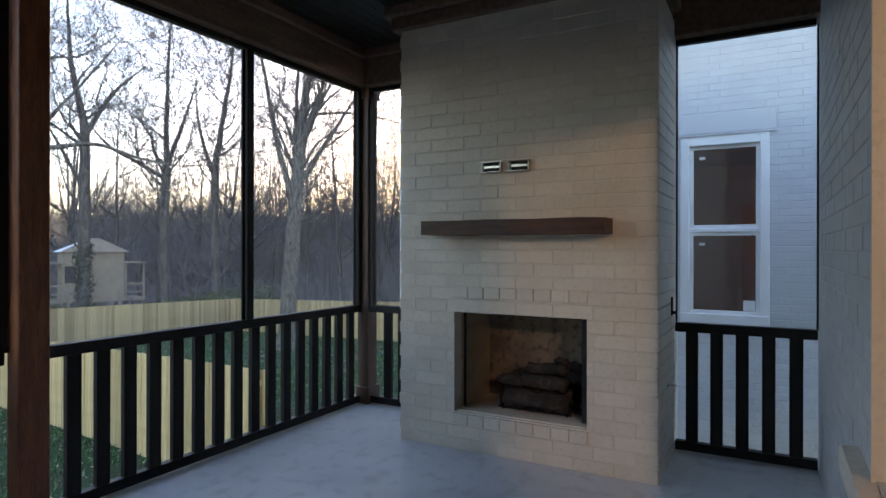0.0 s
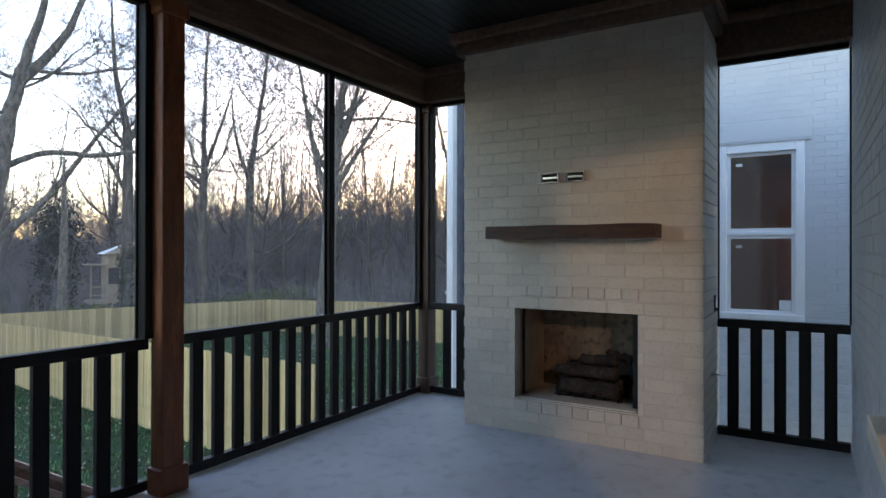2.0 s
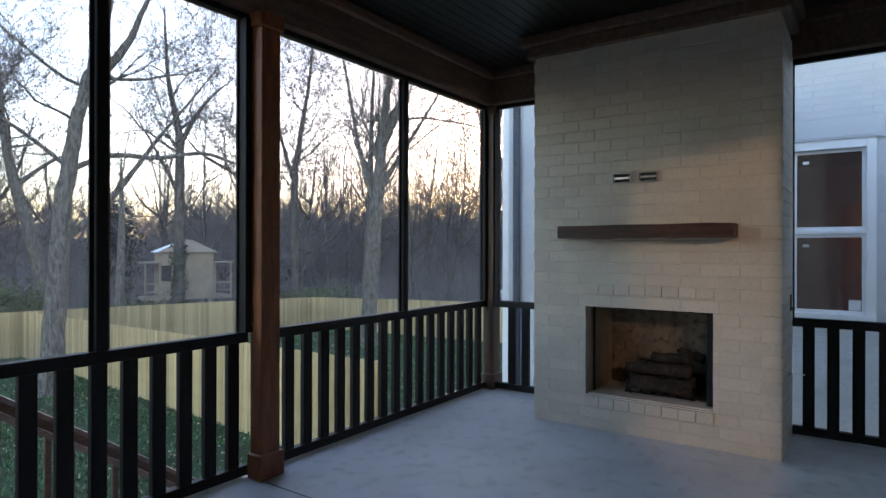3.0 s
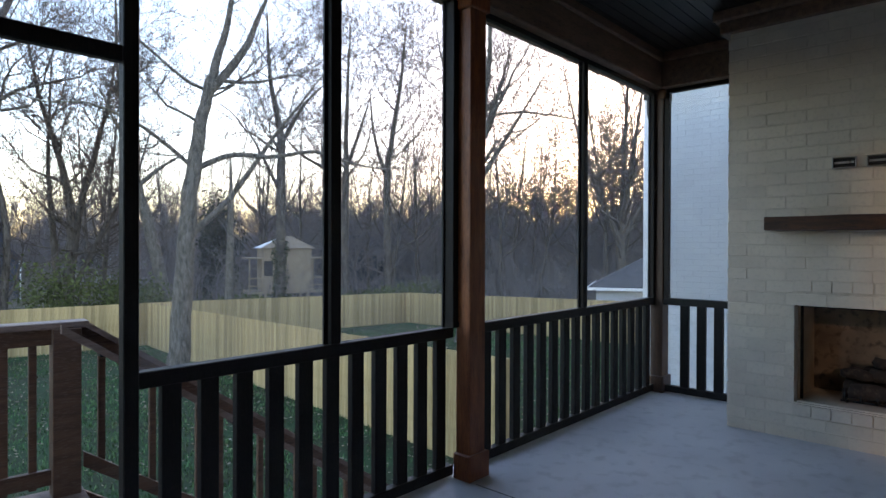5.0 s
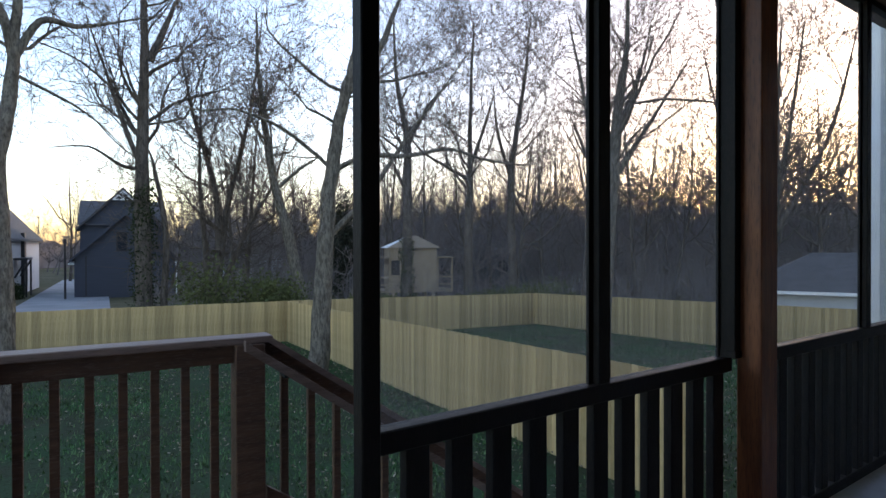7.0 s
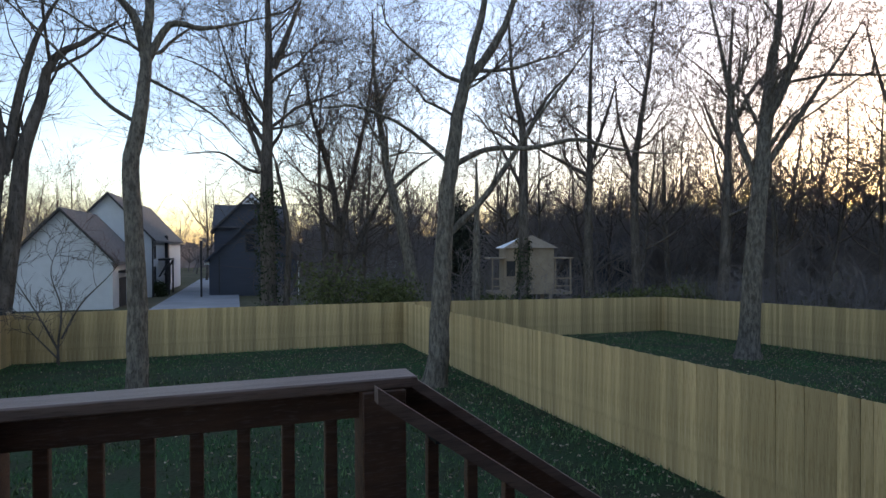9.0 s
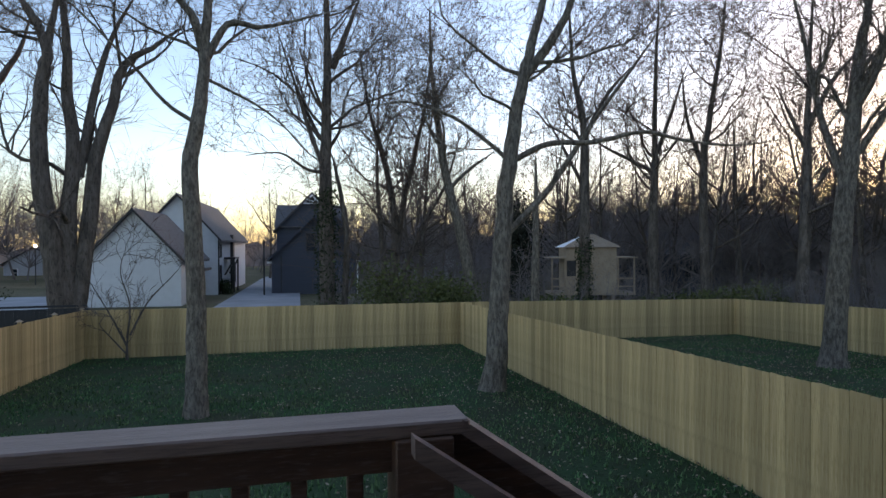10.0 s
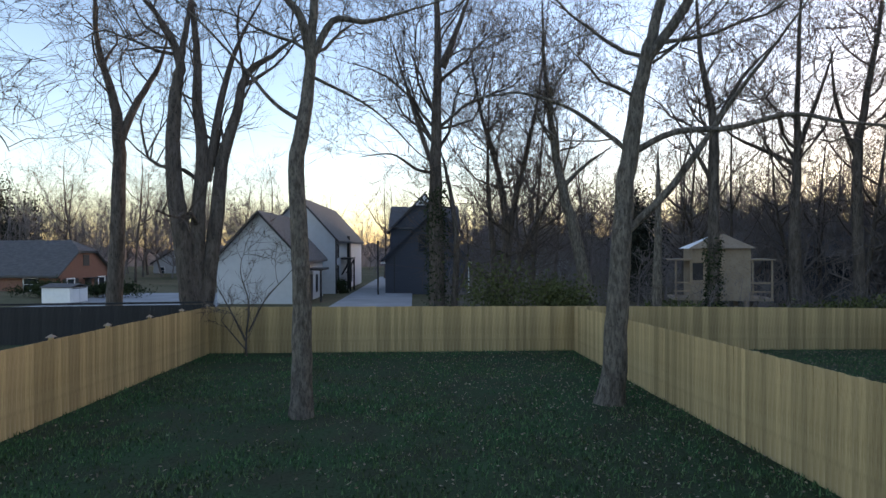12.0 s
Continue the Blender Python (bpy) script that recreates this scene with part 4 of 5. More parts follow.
side_window(h, 7.2, 1.2, 2.2, 0.3, 1.5)
side_window(h, 7.2, 12.0, 13.2, -2.8, -0.6)
for yy in (0.05, 11.2):
    part("downpipe", boxes((7.2, 7.32, yy, yy + 0.12, -4.6, 2.1)), dark_trim, h, "dark downpipe")
for yy in (3.9, 7.5):
    bm = bmesh.new()
    prism(bm, [(7.22, -1.6), (7.40, -1.6), (8.25, -0.1), (8.1, 0.0)], yy, yy + 0.14)
    part("bracket", bm, dark_trim, h, "dark timber porch bracket")
part("step", boxes((7.2, 8.8, 4.6, 6.8, -4.6, -3.9), (7.2, 8.5, 4.8, 6.6, -3.9, -3.6)), stucco_grey, h)

h = gable_house("dark_blue_house", "slate blue sided house with steep front gable", pose(3.95, 64.2, 0, 0, 0, -8), 8.2, 6.0, 0.2, 4.2, -5.0, slate_siding, shingle, trim=slate_siding)
house_window(h, 3.4, 4.1, 0.9, 2.5, frame_mat=dark_trim)
for xx in (0.9, 6.9):
    part("corner_board", boxes((xx - 0.05, xx + 0.05, -0.05, 0.0, -5, 0.4)), dark_trim, h)
part("main_wall", boxes((0.2, 7.6, 5.0, 14.0, -5.0, 3.6)), slate_siding, h)
bm = bmesh.new()
v = [bm.verts.new(p) for p in ((0.0, 4.6, 3.3), (7.8, 4.6, 3.3), (7.8, 9.5, 6.0), (0.0, 9.5, 6.0), (0.0, 14.4, 3.3), (7.8, 14.4, 3.3), (0.0, 9.5, 5.75), (7.8, 9.5, 5.75))]
for f in ((0, 1, 2, 3), (3, 2, 5, 4), (0, 3, 4, 6), (1, 7, 5, 2)):
    bm.faces.new([v[i] for i in f])
part("main_roof", bm, shingle, h, "grey shingle main roof")
bm = bmesh.new()
prism(bm, [(0.2, 3.1), (7.6, 3.1), (3.9, 6.85)], 4.9, 9.4)
part("cross_gable", bm, slate_siding, h, "slate blue siding of the upper gable")
bm = bmesh.new()
prism(bm, [(-0.15, 2.75), (3.9, 6.85), (7.95, 2.75), (7.95, 2.98), (3.9, 7.1), (-0.15, 2.98)], 4.5, 9.4)
part("cross_roof", bm, shingle, h, "grey shingle roof of the upper gable")
bm = bmesh.new()
prism(bm, [(3.0, 5.9), (3.9, 6.83), (4.8, 5.9), (4.62, 5.9), (3.9, 6.64), (3.18, 5.9)], 4.40, 4.48)
box_bm(bm, 3.83, 3.97, 4.40, 4.48, 5.98, 6.66)
box_bm(bm, 3.0, 4.8, 4.40, 4.48, 5.80, 5.92)
prism(bm, [(3.86, 5.95), (4.24, 6.34), (4.32, 6.27), (3.96, 5.92)], 4.41, 4.47)
prism(bm, [(3.94, 5.95), (3.56, 6.34), (3.48, 6.27), (3.84, 5.92)], 4.41, 4.47)
part("gable_truss", bm, white_paint, h, "white decorative gable truss")
part("gutter", boxes((-0.45, 0.0, -0.15, 6.0, -0.35, -0.2), (8.2, 8.65, -0.15, 6.0, -0.35, -0.2)), white_paint, h, "pale eaves gutter")
part("downpipe", boxes((8.28, 8.38, -0.1, 0.0, -5.0, -0.3)), white_paint, h, "pale downpipe")

h = thing("brick_house", "low red brick house with broad grey clipped-gable roof", "house", "houses beyond the fence", at=pose(-28.3, 69.9, 0, 0, 0, -17.5))
LONG, DEEP, EAVE, CLIP, RIDGE = 19.0, 7.5, -1.26, 0.80, 1.93
k0 = DEEP / 2 * (CLIP - EAVE) / (RIDGE - EAVE)
bm = bmesh.new()
outline = [(0, -5.2), (DEEP, -5.2), (DEEP, EAVE), (DEEP - k0, CLIP), (k0, CLIP), (0, EAVE)]
a_ = [bm.verts.new((0, y, z)) for y, z in outline]
b_ = [bm.verts.new((-LONG, y, z)) for y, z in outline]
bm.faces.new(a_)
bm.faces.new(b_[::-1])
for i in range(6):
    bm.faces.new((a_[i], b_[i], b_[(i + 1) % 6], a_[(i + 1) % 6]))
bmesh.ops.recalc_face_normals(bm, faces=bm.faces[:])
part("wall", bm, red_brick_far, h)
bm = bmesh.new()
for lift in (0.0, 0.2):
    q = [(0.35, -0.45, EAVE - 0.35), (0.35, k0 - 0.05, CLIP + 0.02), (-1.7, DEEP / 2, RIDGE + 0.05), (0.35, DEEP - k0 + 0.05, CLIP + 0.02), (0.35, DEEP + 0.45, EAVE - 0.35),
         (-LONG - 0.4, DEEP + 0.45, EAVE - 0.35), (-LONG - 0.4, DEEP / 2, RIDGE + 0.05), (-LONG - 0.4, -0.45, EAVE - 0.35)]
    w_ = [bm.verts.new((x, y, z + lift)) for x, y, z in q]
    for f in ((0, 1, 2, 6, 7), (1, 3, 2), (3, 4, 5, 6, 2)):
        bm.faces.new([w_[i] for i in f])
    if lift:
        for i in range(8):
            j = (i + 1) % 8
            bm.faces.new((low_ring[i], low_ring[j], w_[j], w_[i]))
    low_ring = w_
part("roof", bm, shingle, h, "broad grey shingle roof")
part("gutter", boxes((-LONG, 0.3, -0.55, -0.45, EAVE - 0.42, EAVE - 0.28)), dark_trim, h)
part("attic_vent", boxes((0.0, 0.05, DEEP / 2 - 0.45, DEEP / 2 + 0.45, -0.55, 0.65)), dark_trim, h, "dark attic vent")
for y0 in (1.1, 5.6):
    wdw = part("window", boxes((0.0, 0.07, y0 - 0.12, y0, -3.5, -1.75), (0.0, 0.07, y0 + 0.9, y0 + 1.02, -3.5, -1.75), (0.0, 0.07, y0, y0 + 0.9, -1.87, -1.75), (0.0, 0.07, y0, y0 + 0.9, -3.5, -3.38)), white_paint, h)
    part("pane", boxes((0.0, 0.03, y0, y0 + 0.9, -3.38, -1.87)), dark_pane, wdw)
    for ys in (y0 - 0.62, y0 + 1.04):
        part("shutter", boxes((0.0, 0.05, ys, ys + 0.48, -3.45, -1.8)), dark_trim, h, "dark shutter")
part("door", boxes((0.0, 0.06, 3.6, 4.5, -4.2, -2.0)), dark_trim, h, "dark side door")
part("door_hood", boxes((0.0, 0.8, 3.3, 4.8, -1.95, -1.8)), dark_trim, h)
part("chimney", boxes((-12.6, -11.6, 3.2, 4.2, 1.2, 3.0)), red_brick_far, h)
for xx in (-3.9, -8.4, -12.5):
    house_window(h, xx, xx + 1.5, -2.9, -1.75)

ws = thing("garden_shed", "small pale blue-white metal garden shed with double doors", "shed", at=pose(-20.9, 54.4, 0, 0, 0, -19))
part("body", boxes((-2.5, 0, 0, 1.8, -3.6, -1.75)), white_paint, ws)
bm = bmesh.new()
v = [bm.verts.new(p) for p in ((-2.6, -0.1, -1.77), (0.1, -0.1, -1.77), (0.1, 0.9, -1.52), (-2.6, 0.9, -1.52), (0.1, 1.9, -1.77), (-2.6, 1.9, -1.77), (-2.6, -0.1, -1.70), (0.1, -0.1, -1.70), (0.1, 0.9, -1.45), (-2.6, 0.9, -1.45), (0.1, 1.9, -1.70), (-2.6, 1.9, -1.70))]
for f in ((6, 7, 8, 9), (9, 8, 10, 11), (0, 1, 7, 6), (5, 11, 10, 4), (1, 2, 8, 7), (2, 4, 10, 8), (0, 6, 9, 3), (3, 9, 11, 5), (0, 3, 2, 1), (3, 5, 4, 2)):
    bm.faces.new([v[i] for i in f])
part("roof", bm, shingle, ws, "grey low-pitched roof")
for y0 in (0.28, 0.92):
    part("door", boxes((0.0, 0.03, y0, y0 + 0.60, -3.4, -1.85), bevel=0.004), white_paint, ws)
part("door_track", boxes((0.0, 0.05, 0.2, 1.6, -1.84, -1.79)), dark_trim, ws)

pole = thing("drive_post", "thin dark post standing beside the driveway", "post", at=pose(3.1, 62.0, 0))
bun = Bundle(); bun.add([(0, 0, -4.6), (0, 0, 1.55)], [0.09, 0.08], 8); bun.object("shaft", dark_trim, pole)
bun = Bundle(); bun.add([(0, 0, 1.5), (0, 0, 1.9)], [0.14, 0.12], 8); bun.object("head", dark_trim, pole)

for lx, ly, ww, col in ((-22, 95, 7, white_brick), (-12, 110, 8, white_brick), (9.5, 120, 8, white_brick), (26, 95, 10, white_brick), (-34, 120, 9, stucco_grey)):
    h = gable_house("far_house", "small distant house among the trees", pose(lx, ly, 0, 0, 0, -8), ww, 8, -1.4, 1.3, -6, col, shingle)
    house_window(h, 1.2, 2.0, -3.4, -2.2)
    house_window(h, ww - 2.2, ww - 1.4, -3.4, -2.2)
h = gable_house("far_house", "long low dark-sided house among the trees", pose(44.2, 47.8, 0, 0, 0, 49.5), 7, 11, 0.4, 2.4, -5, slate_siding, shingle)
for y0 in (2.0, 6.5):
    side_window(h, -0.06, y0, y0 + 1.2, -1.8, -0.5)
h = gable_house("far_house", "low grey house half hidden in the wood", pose(48.0, 46.0, 0, 0, 0, 30), 12, 8, -2.4, 0.4, -5, stucco_grey, shingle)
house_window(h, 2.0, 3.0, -3.6, -2.6)
house_window(h, 7.0, 8.0, -3.6, -2.6)

# grey-roofed outbuilding beyond the right-hand yard
ob = thing("outbuilding", "pale outbuilding with dark grey hipped roof behind the fence", "garage", at=pose(26.2, 15.6, 0, 0, 0, -66))
part("wall", boxes((0, 8, 0, 6, -3.2, -0.75)), stucco_grey, ob)
bm = bmesh.new()
v = [bm.verts.new(p) for p in ((-0.4, -0.4, -0.72), (8.4, -0.4, -0.72), (8.4, 6.4, -0.72), (-0.4, 6.4, -0.72), (2.6, 3, 0.95), (5.6, 3, 0.95))]
for f in ((0, 1, 5, 4), (2, 3, 4, 5), (0, 4, 3), (1, 2, 5), (0, 3, 2, 1)):
    bm.faces.new([v[i] for i in f])
part("roof", bm, shingle, ob, "dark grey hipped roof")
part("fascia", boxes((-0.42, 8.42, -0.46, -0.40, -0.84, -0.70), (-0.46, -0.40, -0.40, 6.4, -0.84, -0.70)), white_paint, ob)

# raw plywood playhouse with tin roof
sh = thing("playhouse", "raw plywood backyard shed with bright tin hipped roof and porch", "shed", at=pose(20.0, 36.6, 0, 0, 0, -21))
part("body", boxes((0, 3.2, 0, 2.6, -1.9, 1.15)), shed_board, sh)
part("stilt", boxes((0.1, 0.3, 0.1, 0.3, -4.0, -1.9), (2.9, 3.1, 0.1, 0.3, -4.0, -1.9), (0.1, 0.3, 2.3, 2.5, -4.0, -1.9), (2.9, 3.1, 2.3, 2.5, -4.0, -1.9)), shed_board, sh)
bm = bmesh.new()
v = [bm.verts.new(p) for p in ((-0.25, -0.25, 1.15), (3.45, -0.25, 1.15), (3.45, 2.85, 1.15), (-0.25, 2.85, 1.15), (1.5, 1.3, 2.0), (2.1, 1.3, 2.0))]
for f in ((0, 3, 4), (2, 3, 4, 5), (0, 3, 2, 1)):
    bm.faces.new([v[i] for i in f])
part("tin_roof", bm, tin_roof, sh, "bright galvanised roof")
bm = bmesh.new()
v = [bm.verts.new(p) for p in ((-0.25, -0.25, 1.15), (3.45, -0.25, 1.15), (3.45, 2.85, 1.15), (1.5, 1.3, 2.0), (2.1, 1.3, 2.0))]
for f in ((0, 1, 4, 3), (1, 2, 4)):
    bm.faces.new([v[i] for i in f])
part("shed_gable", bm, shed_board, sh, "bare board roof face")
part("window_opening", boxes((0.02, 0.6, -0.03, 0.02, -0.7, 0.3)), dark_trim, sh)
for xa, xb in ((-1.0, 0.0), (3.2, 4.4)):
    part("deck", boxes((xa, xb, 0, 2.4, -1.9, -1.75)), shed_board, sh)
    for xx in (xa + 0.05, xb - 0.12):
        part("porch_post", boxes((xx, xx + 0.09, 0.0, 0.09, -1.75, 0.45)), shed_board, sh)
    part("porch_rail", boxes((xa, xb, 0.0, 0.06, -0.9, -0.8), (xa, xb, 0.0, 0.06, -1.4, -1.32)), shed_board, sh)
    part("porch_roof", boxes((xa - 0.1, xb + 0.1, -0.1, 2.4, 0.45, 0.52)), shed_board, sh)

# drive between the houses, and open road ground to the left
drv = raw("driveway", [(-1.6, 47, float(ground_z(-1.6, 47)) + 0.06), (4.6, 47, float(ground_z(4.6, 47)) + 0.06), (11.5, 105, float(ground_z(11, 105)) + 0.1), (6.0, 105, float(ground_z(6, 105)) + 0.1)], [(0, 1, 2, 3)], drive)
tagged(drv, "pale concrete driveway between the houses", "driveway", kind="structure")
drv = raw("side_lane", [(-30, 43, float(ground_z(-30, 43)) + 0.08), (-9, 47, float(ground_z(-9, 47)) + 0.08), (-11, 66, float(ground_z(-11, 66)) + 0.10), (-22, 66, float(ground_z(-22, 66)) + 0.10), (-21, 53, float(ground_z(-21, 53)) + 0.09)], [(0, 1, 2, 3, 4)], drive)
tagged(drv, "pale gravel lane behind the black fence", "lane", kind="structure")

lamp = thing("street_lamp", "distant lit street lamp on a thin pole", "street lamp", at=pose(-22.6, 92.0, 0))
bun = Bundle(); bun.add([(0, 0, -5), (0, 0, 1.4)], [0.07, 0.05], 6); bun.object("pole", dark_trim, lamp)
bm = bmesh.new(); bmesh.ops.create_icosphere(bm, subdivisions=1, radius=0.2, matrix=Matrix.Translation((0, 0, 1.5))); part("lamp_head", bm, lamp_glow, lamp, "glowing lamp head")

# ---------------------------------------------------------------- trees


def grow(twigs, limbs, rng, p, d, length, radius, level, sides, least=0.006):
    """A wandering branch with side branches; thick ones go to limbs, thin ones to twigs."""
    n = (1, 3, 5, 6, 6)[level]
    pts, cur, way = [np.array(p, float)], np.array(p, float), np.array(d, float)
    for i in range(n):
        way = way + rng.normal(size=3) * (0.18 if level == 0 else 0.24) + np.array([0, 0, 0.04 if level < 2 else 0.10])
        way /= np.linalg.norm(way)
        cur = cur + way * (length / n)
        pts.append(cur)
    rad = np.linspace(radius, radius * 0.28, n + 1)
    (limbs if radius > 0.022 else twigs).add(pts, rad, sides if radius > 0.022 else 3)
    if level <= 0:
        return
    kids = {4: 6, 3: 5, 2: 5, 1: 3}[level]
    for k in range(kids):
        s = rng.uniform(0.25, 0.97)
        i = min(int(s * n), n - 1)
        q = pts[i] + (pts[i + 1] - pts[i]) * (s * n - i)
        ax = pts[i + 1] - pts[i]
        ax = ax / np.linalg.norm(ax)
        off = rng.normal(size=3)
        off -= off.dot(ax) * ax
        off /= np.linalg.norm(off)
        spread = rng.uniform(0.45, 1.05)
        grow(twigs, limbs, rng, q, ax * math.cos(spread) + off * math.sin(spread) + np.array([0, 0, 0.06]), length * rng.uniform(0.48, 0.76), max(radius * (1 - s * 0.6) * 0.5, least), level - 1, max(4, sides - 2), least)


def smooth_path(pts, m=5):
    p = np.array(pts, float)
    out = []
    for i in range(len(p) - 1):
        a, b, c, d = p[max(i - 1, 0)], p[i], p[i + 1], p[min(i + 2, len(p) - 1)]
        for t in np.linspace(0, 1, m, endpoint=False):
            out.append(0.5 * (2 * b + (c - a) * t + (2 * a - 5 * b + 4 * c - d) * t * t + (3 * b - a - 3 * c + d) * t ** 3))
    out.append(p[-1])
    return np.array(out)


def tree(label, stems, radii, seed, mat, limb_len=3.0, level=3, density=1.0, group="bare trees", start=0.35, ivy=0, min_twig=0.0):
    """A bare tree from its leading stems; the rest of the crown is grown."""
    rng = np.random.RandomState(seed)
    min_twig = min_twig or max(0.007, 0.00033 * math.hypot(stems[0][0][0], stems[0][0][1]))
    ob = thing("bare_tree", label, "tree", group)
    trunk, twigs = Bundle(), Bundle()
    for j, (st, r) in enumerate(zip(stems, radii)):
        path = smooth_path(st)
        n = len(path)
        rad = r * (1 - 0.88 * np.linspace(0, 1, n) ** 1.3)
        if j == 0:
            h = path[:, 2] - path[0, 2]
            rad = rad * (1 + 0.55 * np.exp(-h / 0.35))
        wob = rng.normal(size=(n, 3)) * r * 0.045
        wob[0] = 0
        trunk.add(path + wob, rad, 12 if r > 0.15 else 8)
        total = np.linalg.norm(np.diff(path, axis=0), axis=1).sum()
        count = int(max(3, total * density * 0.85))
        lo = start if j == 0 else 0.12
        for k in range(count):
            s = rng.uniform(lo, 1.0) if k else 0.99
            i = min(int(s * (n - 1)), n - 2)
            q = path[i]
            ax = path[i + 1] - path[i]
            ax = ax / (np.linalg.norm(ax) + 1e-9)
            off = rng.normal(size=3)
            off -= off.dot(ax) * ax
            off /= np.linalg.norm(off)
            sp = rng.uniform(0.65, 1.35)
            grow(twigs, trunk, rng, q, ax * math.cos(sp) + off * math.sin(sp) + np.array([0, 0, 0.12]), limb_len * rng.uniform(0.6, 1.6), max(rad[i] * rng.uniform(0.22, 0.45), 0.014), level, 6, min_twig)
    trunk.object("trunk", mat, ob)
    twigs.object("crown", twig_bark, ob, "fine bare twigs")
    if ivy:
        path = smooth_path(stems[0], 40)
        m = path[path[:, 2] < path[0, 2] + ivy]
        c = m[rng.randint(0, len(m), 5000)] + rng.normal(size=(5000, 3)) * np.array([radii[0] * 0.62, radii[0] * 0.62, 0.25])
        v, f = quads(c, 0.09, rng)
        raw("ivy", v.tolist(), f.tolist(), ivy_leaf, ob, "dark ivy leaves on the trunk")
    return ob


tree("tall grey-barked bare tree standing in the yard lawn",
     [[(-1.2, 18.0, -2.75), (-1.2, 18.0, -0.8), (-1.2, 18.0, 0.5), (-1.3, 18.0, 3.0), (-1.1, 18.0, 4.3), (-1.0, 18.1, 5.4), (-0.9, 18.1, 6.8), (-0.7, 18.1, 8.4), (-0.6, 18.1, 11.0)],
      [(-1.0, 18.1, 5.4), (-0.5, 18.1, 6.4), (0.2, 18.3, 6.5), (0.9, 18.6, 6.8), (2.2, 18.9, 7.4)],
      [(-1.2, 18.0, 4.1), (-1.8, 18.0, 4.5), (-2.4, 17.9, 5.2), (-3.5, 17.7, 6.3), (-4.5, 17.4, 7.0)],
      [(-0.9, 18.1, 5.1), (0.4, 18.3, 4.5), (1.4, 18.5, 3.6)],
      [(-1.0, 18.1, 5.6), (-1.2, 18.0, 6.4), (-1.8, 18.0, 7.2), (-2.5, 17.9, 8.6)]],
     [0.235, 0.09, 0.05, 0.04, 0.12], 11, bark_grey, 2.2, 3, 0.7, start=0.62)
tree("big leaning bare tree with long arching limbs beside the fence",
     [[(6.2, 18.2, -2.75), (6.3, 18.1, -1.0), (6.4, 18.1, 0.4), (6.5, 18.0, 2.5), (6.7, 17.9, 4.3), (6.9, 17.8, 5.6), (7.2, 17.7, 6.9), (7.5, 17.5, 8.4), (7.6, 17.4, 11.0)],
      [(6.6, 18.0, 3.6), (6.0, 18.3, 4.2), (5.2, 18.6, 4.8), (4.1, 19.0, 5.2), (3.2, 19.2, 5.1), (2.2, 19.6, 5.4)],
      [(6.6, 18.0, 3.5), (7.5, 17.5, 4.0), (8.5, 16.8, 4.0), (9.5, 16.1, 4.2), (10.2, 15.4, 3.9), (11.0, 14.6, 3.7), (12.4, 14.2, 3.9)],
      [(6.5, 18.0, 1.6), (7.4, 17.6, 2.6), (8.0, 17.2, 3.6), (8.6, 16.8, 4.7), (9.3, 16.2, 5.9), (10.0, 15.6, 7.2)],
      [(6.9, 17.8, 5.7), (7.8, 17.3, 7.1), (8.2, 17.0, 8.3), (8.8, 16.8, 10.0)]],
     [0.30, 0.065, 0.085, 0.10, 0.14], 12, bark_grey, 2.6, 3, 0.8, start=0.55)
tree("grey bare tree standing in the neighbouring yard",
     [[(18.6, 17.8, -2.95), (18.7, 17.7, 0.0), (18.8, 17.5, 2.8), (18.9, 17.3, 5.6), (19.1, 17.2, 7.8), (19.2, 17.0, 9.3), (19.2, 16.9, 12.4)],
      [(18.8, 17.5, 3.8), (19.4, 16.6, 5.5), (20.0, 15.8, 7.1), (20.8, 15.0, 9.0)],
      [(18.8, 17.5, 3.2), (18.4, 18.1, 5.7), (18.1, 18.5, 8.5), (17.8, 18.9, 11.0)],
      [(19.0, 17.3, 6.0), (19.4, 16.6, 8.0), (19.7, 16.2, 10.1)]],
     [0.36, 0.13, 0.14, 0.12], 13, bark_grey, 3.4, 3, 1.1, start=0.4)
tree("massive many-stemmed dark bare tree behind the black fence",
     [[(-7.0, 33.6, -3.3), (-7.3, 33.5, -0.3), (-7.6, 33.4, 2.3), (-7.9, 33.4, 4.9), (-7.8, 33.4, 8.0), (-7.6, 33.4, 9.8), (-8.2, 33.3, 11.3), (-9.3, 32.9, 12.9)],
      [(-6.9, 33.6, -2.8), (-6.9, 33.6, 2.3), (-6.7, 33.6, 5.5), (-6.9, 33.6, 8.1), (-6.9, 33.6, 10.2), (-7.1, 33.5, 12.7), (-7.3, 33.5, 16.0)],
      [(-6.8, 33.6, -2.8), (-6.1, 33.8, 2.9), (-5.8, 33.8, 5.5), (-5.2, 33.9, 7.7), (-4.7, 34.0, 9.6), (-3.6, 34.1, 10.5), (-2.3, 34.3, 11.7)],
      [(-6.5, 33.7, 4.4), (-6.0, 33.8, 7.6), (-5.5, 33.9, 9.8), (-4.9, 34.0, 11.5), (-3.9, 34.1, 13.5)],
      [(-7.6, 33.4, 9.8), (-7.3, 33.5, 11.7), (-6.8, 33.6, 15.4)]],
     [0.50, 0.36, 0.36, 0.20, 0.18], 14, bark_dark, 4.0, 3, 0.5, start=0.72)
